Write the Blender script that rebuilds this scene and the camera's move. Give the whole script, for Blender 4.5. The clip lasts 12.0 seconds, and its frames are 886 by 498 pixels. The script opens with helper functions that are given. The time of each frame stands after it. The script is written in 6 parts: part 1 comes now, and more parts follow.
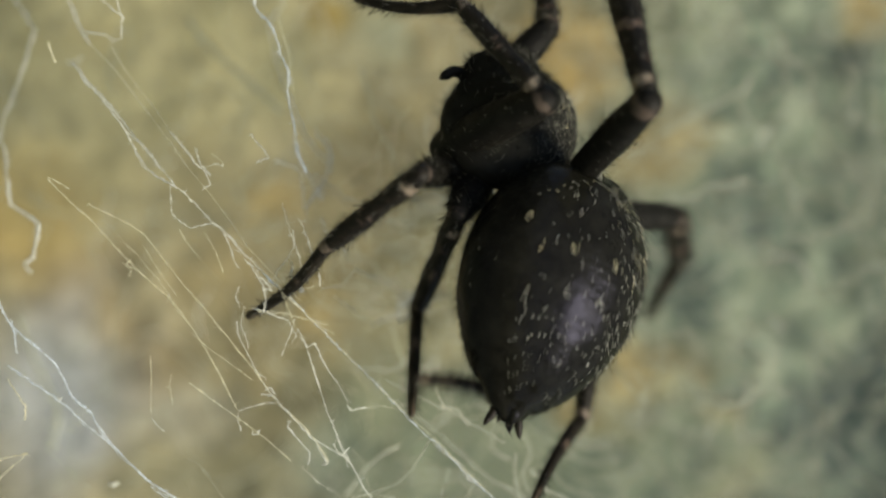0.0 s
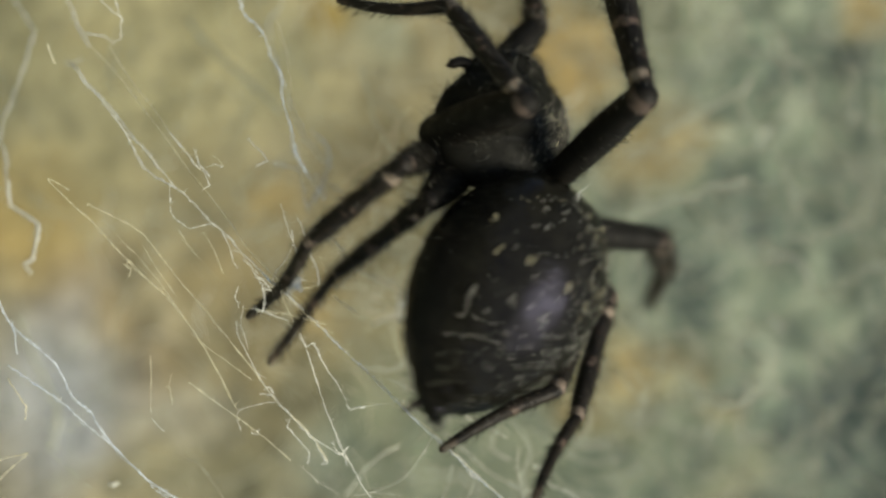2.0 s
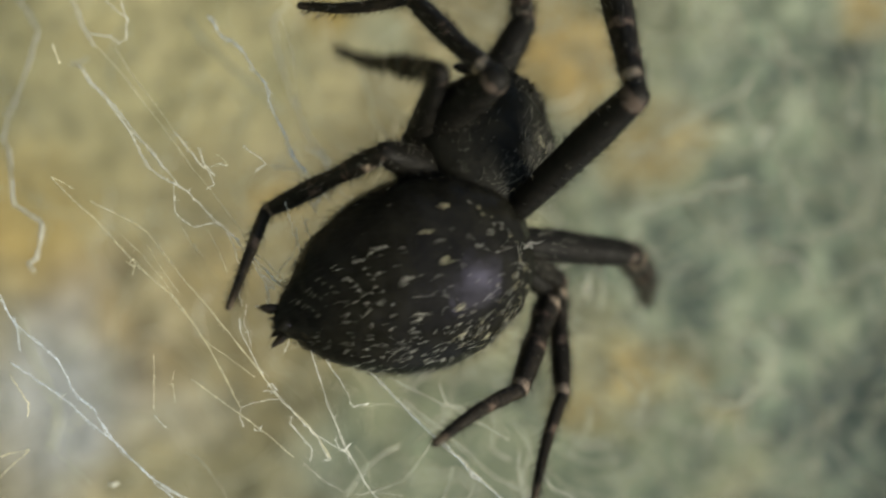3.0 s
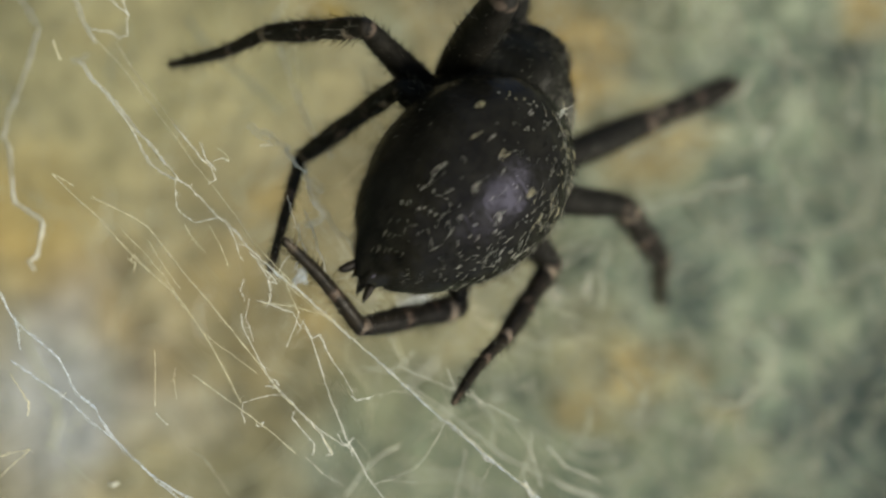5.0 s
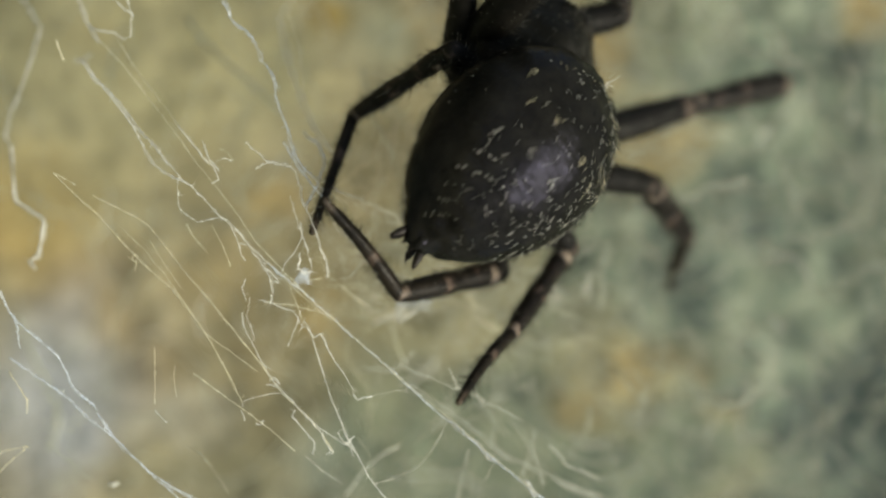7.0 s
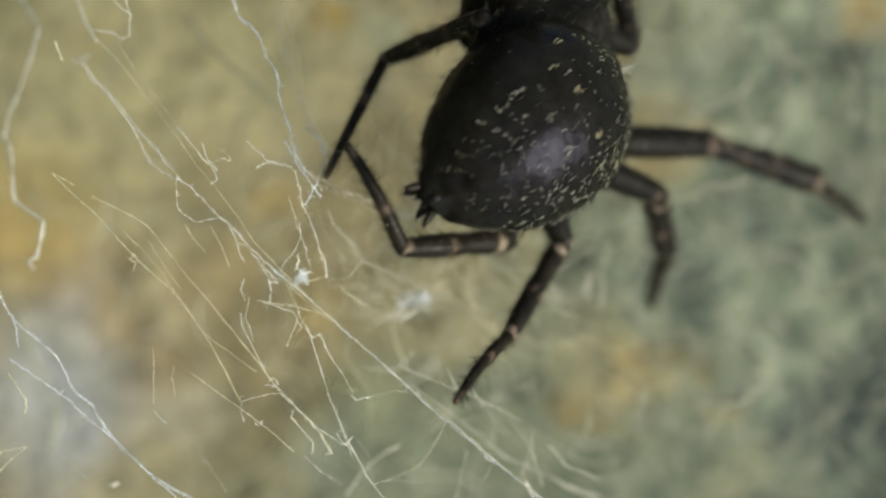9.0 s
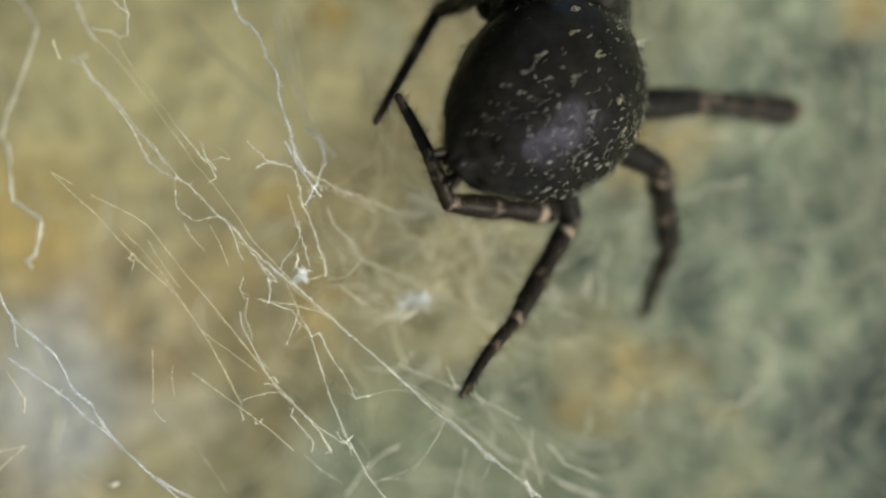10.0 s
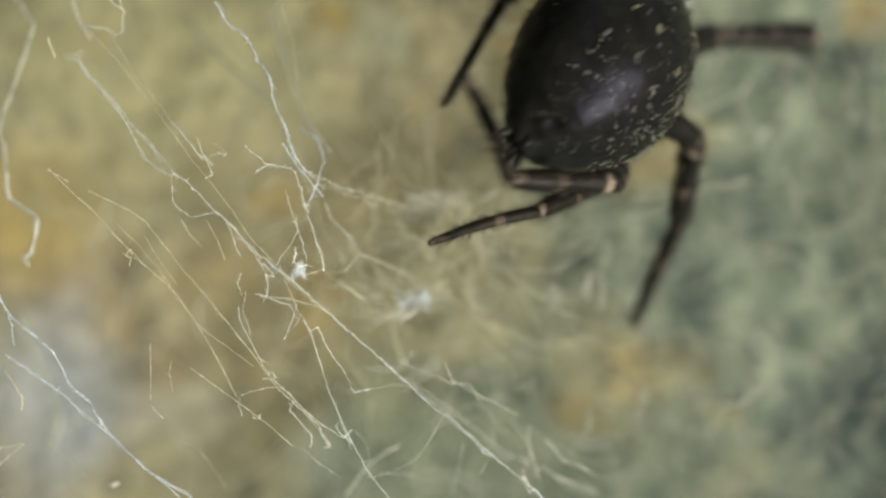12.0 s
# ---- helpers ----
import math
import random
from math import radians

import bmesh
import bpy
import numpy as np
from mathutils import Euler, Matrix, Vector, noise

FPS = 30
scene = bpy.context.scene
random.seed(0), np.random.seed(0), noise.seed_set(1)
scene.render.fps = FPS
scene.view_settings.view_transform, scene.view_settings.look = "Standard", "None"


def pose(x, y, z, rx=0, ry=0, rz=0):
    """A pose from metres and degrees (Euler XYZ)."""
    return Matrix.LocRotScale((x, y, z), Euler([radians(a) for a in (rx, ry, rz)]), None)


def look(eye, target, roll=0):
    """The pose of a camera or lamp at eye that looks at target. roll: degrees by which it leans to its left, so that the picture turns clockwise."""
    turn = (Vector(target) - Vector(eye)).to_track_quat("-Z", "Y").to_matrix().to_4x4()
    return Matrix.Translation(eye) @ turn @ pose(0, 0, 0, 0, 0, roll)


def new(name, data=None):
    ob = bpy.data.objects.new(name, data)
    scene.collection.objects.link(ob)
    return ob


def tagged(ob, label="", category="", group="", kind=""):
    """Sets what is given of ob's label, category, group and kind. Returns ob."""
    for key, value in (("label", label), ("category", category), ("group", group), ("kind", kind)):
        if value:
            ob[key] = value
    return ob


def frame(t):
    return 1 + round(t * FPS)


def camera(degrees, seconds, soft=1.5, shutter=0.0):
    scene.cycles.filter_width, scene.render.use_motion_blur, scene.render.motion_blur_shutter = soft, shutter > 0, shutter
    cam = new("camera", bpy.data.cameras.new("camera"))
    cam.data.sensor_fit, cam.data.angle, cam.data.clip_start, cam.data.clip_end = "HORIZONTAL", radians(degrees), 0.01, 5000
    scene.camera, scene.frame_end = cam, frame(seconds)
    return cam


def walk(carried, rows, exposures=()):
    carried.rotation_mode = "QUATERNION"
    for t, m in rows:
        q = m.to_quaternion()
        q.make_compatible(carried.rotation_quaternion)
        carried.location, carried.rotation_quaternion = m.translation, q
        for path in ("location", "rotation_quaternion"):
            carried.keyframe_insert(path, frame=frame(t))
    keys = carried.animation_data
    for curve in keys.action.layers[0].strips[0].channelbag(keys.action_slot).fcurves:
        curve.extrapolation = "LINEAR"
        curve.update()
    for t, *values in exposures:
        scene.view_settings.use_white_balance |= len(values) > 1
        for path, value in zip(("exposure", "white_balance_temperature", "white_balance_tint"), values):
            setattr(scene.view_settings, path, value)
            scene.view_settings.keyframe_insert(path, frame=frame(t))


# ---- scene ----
MM = 0.001
FAR = 88.9          # mm from the lens to the plane in focus

# ---- camera: a close-up lens on a stand, a hand's width from the web ----
cam = camera(20.0, 12.0, soft=2.5, shutter=0.6)
cam.data.dof.use_dof = True
cam.data.dof.focus_distance = FAR * MM
cam.data.dof.aperture_fstop = 24.0
TURN = Matrix.Rotation(radians(-90), 4, "Y")   # the camera lies on its side: the picture's right is up
EYE = TURN @ pose(0, -FAR * MM, 0, 90, 0, 0)
walk(cam, [(0.0, EYE), (12.0, EYE)], exposures=[(0.0, 0.59), (12.0, 0.59)])

# ---- light: soft daylight from above, behind the camera ----
world = bpy.data.worlds.new("sky")
scene.world = world
world.use_nodes = True
sky = world.node_tree.nodes.new("ShaderNodeTexSky")
sky.sky_type, sky.sun_disc = "NISHITA", False
sky.sun_elevation, sky.sun_rotation = radians(54), radians(144)
world.node_tree.nodes["Background"].inputs["Strength"].default_value = 0.105
world.node_tree.links.new(sky.outputs[0], world.node_tree.nodes["Background"].inputs["Color"])
sun = new("sun", bpy.data.lights.new("sun", "SUN"))
sun.data.energy, sun.data.angle, sun.data.color = 4.35, radians(26), (1.0, 0.95, 0.775)
sun.matrix_world = look((0.36, -0.50, 0.85), (0, 0, 0))


# ---- materials ----
class Nodes:
    """A material's node tree, with short ways to add nodes."""

    def __init__(self, name):
        self.mat = bpy.data.materials.new(name)
        self.mat.use_nodes = True
        self.tree = self.mat.node_tree
        self.bsdf = self.tree.nodes["Principled BSDF"]

    def add(self, kind, values=(), **settings):
        n = self.tree.nodes.new(kind)
        for k, v in settings.items():
            setattr(n, k, v)
        for k, v in dict(values).items():
            if isinstance(v, bpy.types.NodeSocket):
                self.tree.links.new(v, n.inputs[k])
            else:
                n.inputs[k].default_value = v
        return n

    def put(self, socket, value):
        if isinstance(value, bpy.types.NodeSocket):
            self.tree.links.new(value, self.bsdf.inputs[socket])
        else:
            self.bsdf.inputs[socket].default_value = value

    def coords(self, kind="Object"):
        return self.add("ShaderNodeTexCoord").outputs[kind]

    def noise(self, scale, detail=4.0, rough=0.55, vector=None, distortion=0.0):
        n = self.add("ShaderNodeTexNoise", {"Scale": scale, "Detail": detail, "Roughness": rough, "Distortion": distortion})
        self.tree.links.new(vector or self.coords(), n.inputs["Vector"])
        return n.outputs["Fac"]

    def ramp(self, fac, *stops):
        n = self.add("ShaderNodeValToRGB", {"Fac": fac})
        el = n.color_ramp.elements
        while len(el) < len(stops):
            el.new(0.5)
        for e, (p, c) in zip(el, stops):
            e.position, e.color = p, (*c, 1.0) if len(c) == 3 else c
        return n.outputs["Color"]

    def mix(self, fac, a, b, blend="MIX"):
        n = self.add("ShaderNodeMix", data_type="RGBA", blend_type=blend)
        for sock, v in ((0, fac), (6, a), (7, b)):
            if isinstance(v, bpy.types.NodeSocket):
                self.tree.links.new(v, n.inputs[sock])
            else:
                n.inputs[sock].default_value = v if sock == 0 else (*v, 1.0)
        return n.outputs[2]

    def span(self, value, a, b, lo=0.0, hi=1.0):
        return self.add("ShaderNodeMapRange", {"Value": value, "From Min": a, "From Max": b, "To Min": lo, "To Max": hi},
                        interpolation_type="SMOOTHSTEP").outputs[0]

    def bump(self, height, strength, distance):
        n = self.add("ShaderNodeBump", {"Height": height, "Strength": strength, "Distance": distance})
        self.tree.links.new(n.outputs[0], self.bsdf.inputs["Normal"])


def rock_material():
    """Weathered stone: ochre and tan on one side, grey-green lichen on the other, with iron stains, dark spots and a
    painted bluish haze.
    """
    m = Nodes("weathered_stone")
    co = m.coords()
    big = m.noise(70, 3, 0.5)
    wob = m.add("ShaderNodeTexNoise", {"Scale": 160.0, "Detail": 3.0})
    m.tree.links.new(co, wob.inputs["Vector"])
    shift = m.add("ShaderNodeVectorMath", {0: wob.outputs["Color"], 1: (0.5, 0.5, 0.5)}, operation="SUBTRACT")
    push = m.add("ShaderNodeVectorMath", {0: shift.outputs[0], "Scale": 0.006}, operation="SCALE")
    warped = m.add("ShaderNodeVectorMath", {0: co, 1: push.outputs[0]}, operation="ADD").outputs[0]
    flat = m.add("ShaderNodeVectorMath", {0: warped, 1: (1, 0, 1)}, operation="MULTIPLY").outputs[0]
    xyz = m.add("ShaderNodeSeparateXYZ", {0: warped})
    slant = m.add("ShaderNodeMath", {0: xyz.outputs["Z"], 1: -0.55, 2: xyz.outputs["X"]}, operation="MULTIPLY_ADD").outputs[0]
    side = m.span(slant, -0.006, 0.010)
    tan = m.ramp(m.noise(260, 5, 0.6), (0.34, (0.175, 0.145, 0.075)), (0.5, (0.234, 0.199, 0.107)), (0.66, (0.282, 0.245, 0.146)))
    green = m.ramp(m.noise(470, 6, 0.7, distortion=0.7), (0.38, (0.075, 0.100, 0.078)), (0.5, (0.158, 0.190, 0.134)), (0.62, (0.265, 0.290, 0.214)))
    col = m.mix(side, tan, green)
    for x, z, r, c, k in STAINS_AND_HAZE:
        d = m.add("ShaderNodeVectorMath", {0: flat, 1: (x * MM, 0, z * MM)}, operation="DISTANCE").outputs["Value"]
        col = m.mix(m.span(d, r * MM, r * MM * 0.25, 0, k), col, c)
    cell = m.add("ShaderNodeTexVoronoi", {"Vector": warped, "Scale": 520.0, "Randomness": 1.0}, feature="F1").outputs["Distance"]
    mottle = m.ramp(m.span(cell, 0.0, 0.75), (0.0, (0.55, 0.60, 0.61)), (0.5, (0.95, 0.96, 0.96)), (1.0, (1.22, 1.2, 1.14)))
    col = m.mix(m.span(slant, -0.012, 0.006, 0.25, 1.0), col, m.mix(1.0, col, mottle, "MULTIPLY"))
    fine = m.ramp(m.noise(1500, 4, 0.6), (0.35, (0.72, 0.72, 0.72)), (0.65, (1.2, 1.2, 1.2)))
    col = m.mix(1.0, col, fine, "MULTIPLY")
    m.put("Base Color", col)
    m.put("Roughness", 0.92)
    m.bump(m.noise(900, 6, 0.65), 0.42, 0.0006)
    return m.mat


OCHRE, RUST, PALE_HAZE, SLATE, BROWN = (0.44, 0.30, 0.10), (0.30, 0.21, 0.065), (0.285, 0.31, 0.345), (0.045, 0.065, 0.06), (0.15, 0.115, 0.06)
# the bluish patches lower left are a haze of blurred silk, painted on the stone
STAINS_AND_HAZE = [
    (-18.0, 1.4, 3.8, RUST, 0.9), (-17.0, -2.0, 3.0, RUST, 0.8), (-2.3, 8.3, 2.4, (0.19, 0.225, 0.175), 0.6), (-8.0, 7.8, 2.4, (0.18, 0.18, 0.11), 0.5), (8.6, -5.1, 1.9, OCHRE, 0.42), (5.5, -6.7, 2.0, OCHRE, 0.36), (11.4, -7.3, 1.4, OCHRE, 0.3), (10.6, -5.0, 1.3, OCHRE, 0.5), (-16.0, 9.4, 1.8, RUST, 0.4), (-7.2, 1.8, 2.0, RUST, 0.55), (-5.4, -3.0, 2.2, RUST, 0.5), (-4.7, -6.8, 1.6, BROWN, 0.5), (-9.5, -2.0, 2.4, (0.24, 0.185, 0.08), 0.5), (-15.0, 9.0, 12.0, (0.37, 0.335, 0.175), 0.62), (-6.0, 10.0, 8.0, (0.34, 0.315, 0.175), 0.4), (-4.9, 9.1, 1.5, (0.27, 0.19, 0.045), 0.85), (5.6, 8.6, 3.6, OCHRE, 0.7),
    (9.6, 4.2, 3.4, OCHRE, 0.5), (7.0, -5.6, 4.0, (0.36, 0.27, 0.11), 0.5), (0.4, -1.2, 5.4, (0.37, 0.325, 0.18), 0.6), (19.2, 10.6, 2.4, OCHRE, 0.6),
    (17.4, -7.6, 4.0, SLATE, 0.95), (20.5, -11.0, 4.2, SLATE, 0.8), (20.5, -5.0, 3.6, SLATE, 0.9), (15.5, -8.2, 2.2, SLATE, 0.8), (12.2, -6.2, 1.7, SLATE, 0.65), (18.0, 8.0, 1.9, SLATE, 0.65), (14.8, 7.6, 1.6, SLATE, 0.55),
    (10.5, -0.6, 2.0, SLATE, 0.5), (12.6, 0.9, 2.0, SLATE, 0.5), (19.0, 2.2, 1.6, SLATE, 0.5), (-16.9, -5.0, 5.4, PALE_HAZE, 0.5), (-18.5, -8.0, 4.5, PALE_HAZE, 0.42), (-16.2, -9.6, 4.0, PALE_HAZE, 0.35), (-13.6, -7.6, 3.2, PALE_HAZE, 0.22), (-10.2, -7.4, 2.4, PALE_HAZE, 0.16), (-4.6, -9.0, 3.0, (0.19, 0.225, 0.19), 0.5), (-19.0, -12.0, 4.5, (0.17, 0.15, 0.095), 0.6), (-9.5, -11.0, 5.0, (0.15, 0.145, 0.09), 0.5), (2.0, -10.8, 5.5, (0.15, 0.16, 0.105), 0.5), (17.5, -11.5, 7.0, (0.10, 0.12, 0.09), 0.5), (12.5, -10.5, 3.2, (0.24, 0.20, 0.10), 0.4), (-12.5, -4.8, 2.8, BROWN, 0.6),
    (-14.0, -2.0, 2.2, BROWN, 0.4), (-14.5, -3.6, 2.0, RUST, 0.4), (1.0, -3.2, 2.0, (0.42, 0.38, 0.24), 0.5),
    (18.6, -7.2, 3.6, (0.03, 0.045, 0.04), 0.9), (11.2, -9.4, 2.8, (0.09, 0.115, 0.08), 0.7), (8.2, -9.0, 4.0, (0.14, 0.165, 0.11), 0.6), (-1.5, -7.5, 5.0, (0.15, 0.185, 0.125), 0.5), (19.5, -9.5, 3.0, (0.07, 0.09, 0.07), 0.7), (11.6, -4.6, 2.2, (0.12, 0.14, 0.095), 0.6),
]


def silk_material(name, colour):
    """Woolly silk: pale, and light passes through it."""
    m = Nodes(name)
    # glints along the strand, put into its colour as brighter and duller spots
    tint = m.ramp(m.noise(5200, 4, 0.75), (0.36, tuple(c * 0.66 for c in colour)), (0.58, colour))
    m.put("Base Color", tint)
    m.put("Roughness", 0.35)
    through_it = m.add("ShaderNodeBsdfTranslucent", {"Color": tint})
    both = m.add("ShaderNodeMixShader", {0: 0.5, 1: m.bsdf.outputs[0], 2: through_it.outputs[0]})
    m.tree.links.new(both.outputs[0], m.tree.nodes["Material Output"].inputs["Surface"])
    return m.mat


def cuticle_material(name, dark, light, bands=(), sheen=None, gloss=(0.34, 0.6), shine=0.11, folds=0.0):
    """Dark hairy cuticle; bands are the paler rings and painted glints of a leg, as shares of its length."""
    m = Nodes(name)
    col = m.ramp(m.noise(1400, 5, 0.6), (0.35, dark), (0.7, light))
    if bands:
        y = m.add("ShaderNodeSeparateXYZ", {0: m.coords("Generated")}).outputs["Y"]
        for at, wide, c in bands:
            off = m.add("ShaderNodeMath", {0: y, 1: at}, operation="SUBTRACT").outputs[0]
            off = m.add("ShaderNodeMath", {0: off}, operation="ABSOLUTE").outputs[0]
            # noise breaks each ring into patches: glints put into the colour
            patch = m.add("ShaderNodeMath", {0: m.span(off, wide, wide * 0.4), 1: m.span(m.noise(1500, 3), 0.42, 0.56)}, operation="MULTIPLY").outputs[0]
            col = m.mix(patch, col, c)
    m.put("Base Color", col)
    m.put("Roughness", m.span(m.noise(2500, 3), 0.3, 0.7, *gloss))
    m.put("Specular IOR Level", shine)
    if sheen:
        m.put("Specular Tint", (*sheen, 1.0))
    relief = m.noise(4200, 4, 0.65)
    if folds:
        across = m.add("ShaderNodeVectorMath", {0: m.coords(), 1: (0.22, 1.0, 0.22)}, operation="MULTIPLY").outputs[0]
        relief = m.add("ShaderNodeMath", {0: m.noise(3200, 3, 0.6, across), 1: folds, 2: relief}, operation="MULTIPLY_ADD").outputs[0]
    m.bump(relief, 0.45, 0.00006)
    return m.mat


def hair_material(name, colour, rough=0.4, gloss=0.3):
    m = Nodes(name)
    isl = m.add("ShaderNodeNewGeometry").outputs["Random Per Island"]
    m.put("Base Color", m.ramp(isl, (0.0, tuple(c * 0.6 for c in colour)), (1.0, tuple(min(1, c * 1.3) for c in colour))))
    m.put("Roughness", rough)
    m.put("Specular IOR Level", gloss)
    return m.mat


ROCK = rock_material()
SILK = silk_material("white_silk", (0.95, 0.94, 0.87))
SILK_COOL = silk_material("bluish_silk", (0.93, 0.97, 1.0))
SILK_WARM = silk_material("golden_silk", (0.92, 0.87, 0.66))
SILK_DIM = silk_material("grey_silk", (0.76, 0.74, 0.63))
SILK_HAZE = silk_material("dusty_silk", (0.52, 0.52, 0.40))
BLACK = cuticle_material("abdomen_cuticle", (0.0064, 0.0061, 0.0044), (0.0125, 0.0119, 0.0085), sheen=(0.62, 0.60, 1.0), gloss=(0.16, 0.24), shine=0.06, folds=1.3)
SHELL = cuticle_material("carapace_cuticle", (0.0080, 0.0077, 0.0057), (0.0130, 0.0125, 0.0092), gloss=(0.4, 0.6), shine=0.06)
LEG = cuticle_material("leg_cuticle", (0.0064, 0.0059, 0.0046), (0.0115, 0.0104, 0.0080), ((0.95, 0.04, (0.06, 0.045, 0.034)),), gloss=(0.45, 0.65), shine=0.07)
SHIN = cuticle_material("shin_cuticle", (0.0072, 0.0062, 0.0044), (0.0175, 0.0140, 0.0094),
                        ((0.17, 0.05, (0.21, 0.165, 0.12)), (0.32, 0.04, (0.05, 0.034, 0.025)), (0.56, 0.06, (0.105, 0.074, 0.054)), (0.94, 0.05, (0.13, 0.10, 0.074))))
FOOT = cuticle_material("foot_cuticle", (0.0080, 0.0068, 0.0048), (0.025, 0.0195, 0.0125), ((0.38, 0.07, (0.07, 0.05, 0.036)), (0.95, 0.10, (0.06, 0.045, 0.03))))
TIP = cuticle_material("spinneret_cuticle", (0.008, 0.0065, 0.005), (0.022, 0.017, 0.012))
DARK_HAIR = hair_material("dark_bristle", (0.0082, 0.0076, 0.0058), 0.7, 0.04)
GREY_HAIR = hair_material("grey_bristle", (0.19, 0.18, 0.14))
GOLD_HAIR = hair_material("golden_bristle", (0.74, 0.67, 0.42))
PALE_HAIR = hair_material("pale_bristle", (0.62, 0.60, 0.50))


# ---- mesh helpers ----
def mesh_of(name, verts, faces, mats, slots=None, smooth=True):
    me = bpy.data.meshes.new(name)
    me.from_pydata([tuple(v) for v in verts], [], faces)
    for m in mats:
        me.materials.append(m)
    if slots:
        me.polygons.foreach_set("material_index", slots)
    me.polygons.foreach_set("use_smooth", [smooth] * len(me.polygons))
    me.update()
    return me


def part(name, me, parent, label=""):
    ob = new(name, me)
    ob.parent = parent
    return tagged(ob, label) if label else ob


class Shape:
    """Vertices and faces that grow piece by piece, in mm."""

    def __init__(self):
        self.v, self.f, self.s = [], [], []

    def tube(self, path, radii, sides=8, slot=0, flat=1.0):
        path = [Vector(p) for p in path]
        n, x = len(path), None
        start = len(self.v)
        for i, p in enumerate(path):
            d = (path[min(i + 1, n - 1)] - path[max(i - 1, 0)])
            d = d.normalized() if d.length > 1e-9 else Vector((0, 1, 0))
            if x is None:
                x = d.orthogonal().normalized()
            x = (x - d * x.dot(d))
            x = x.normalized() if x.length > 1e-6 else d.orthogonal().normalized()
            y = d.cross(x)
            for k in range(sides):
                a = 2 * math.pi * k / sides
                self.v.append((p + (x * math.cos(a) + y * math.sin(a) * flat) * radii[i]) * MM)
        for i in range(n - 1):
            for k in range(sides):
                a, b = start + i * sides + k, start + i * sides + (k + 1) % sides
                self.f.append((a, b, b + sides, a + sides))
                self.s.append(slot)
        self.f.append(tuple(start + k for k in reversed(range(sides))))
        self.f.append(tuple(start + (n - 1) * sides + k for k in range(sides)))
        self.s += [slot, slot]

    def hair(self, root, tip, r, slot, bend=None):
        """A three-sided bristle that tapers to a point, with one bend."""
        root, tip = Vector(root), Vector(tip)
        mid = (root + tip) * 0.5 + (bend or Vector((0, 0, 0)))
        d = (tip - root).normalized()
        x = d.orthogonal().normalized()
        y = d.cross(x)
        b = len(self.v)
        for p, q in ((root, r), (mid, r * 0.8)):
            for k in range(3):
                a = 2.094 * k
                self.v.append((p + (x * math.cos(a) + y * math.sin(a)) * q) * MM)
        self.v.append(tip * MM)
        for k in range(3):
            n = (k + 1) % 3
            self.f += [(b + k, b + n, b + 3 + n, b + 3 + k), (b + 3 + k, b + 3 + n, b + 6)]
            self.s += [slot, slot]

    def mesh(self, name, mats):
        return mesh_of(name, self.v, self.f, mats, self.s)


def smooth_path(points, step):
    """A Catmull-Rom line through the points, resampled about every step."""
    pts = [Vector(p) for p in points]
    pts = [pts[0] * 2 - pts[1], *pts, pts[-1] * 2 - pts[-2]]
    out = []
    for a, b, c, d in zip(pts, pts[1:], pts[2:], pts[3:]):
        n = max(1, int((c - b).length / step))
        for i in range(n):
            u = i / n
            out.append(0.5 * (2 * b + (c - a) * u + (2 * a - 5 * b + 4 * c - d) * u * u + (3 * b - a - 3 * c + d) * u ** 3))
    return out + [pts[-2]]


def spot(x, z, depth=0.0):
    """A point at this depth behind the plane in focus, in line with (x, z) on that plane; mm."""
    k = (FAR + depth) / FAR
    return Vector((x * k, depth, z * k))


# ---- the stone behind ----
def stone():
    nx, nz, w, h = 220, 160, 92.0, 66.0
    verts, faces = [], []
    for j in range(nz + 1):
        for i in range(nx + 1):
            x, z = (i / nx - 0.5) * w, (j / nz - 0.5) * h
            p = Vector((x, 0, z))
            y = 21.0 - 0.9 * noise.noise(p * 0.09) - 0.25 * noise.noise(p * 0.33 + Vector((5, 0, 2))) - 0.15 * noise.noise(p * 0.9) - 0.07 * noise.noise(p * 2.1)
            verts.append(Vector((x, y, z)) * MM)
    row = nx + 1
    for j in range(nz):
        for i in range(nx):
            a = j * row + i
            faces.append((a, a + 1, a + row + 1, a + row))
    # the slab's sides and back
    rim = [*range(0, nx), *range(nx, nz * row + nx, row), *range(nz * row + nx, nz * row, -1), *range(nz * row, 0, -row)]
    back = len(verts)
    verts += [Vector((verts[i].x, 0.034, verts[i].z)) for i in rim]
    n = len(rim)
    faces += [(rim[(k + 1) % n], rim[k], back + k, back + (k + 1) % n) for k in range(n)]
    faces.append(tuple(back + k for k in range(n)))
    ob = new("wall_stone", mesh_of("wall_stone", verts, faces, [ROCK]))
    ob.matrix_world = TURN
    return tagged(ob, "rough weathered stone, tan and ochre turning grey-green with lichen", "stone wall", kind="structure")


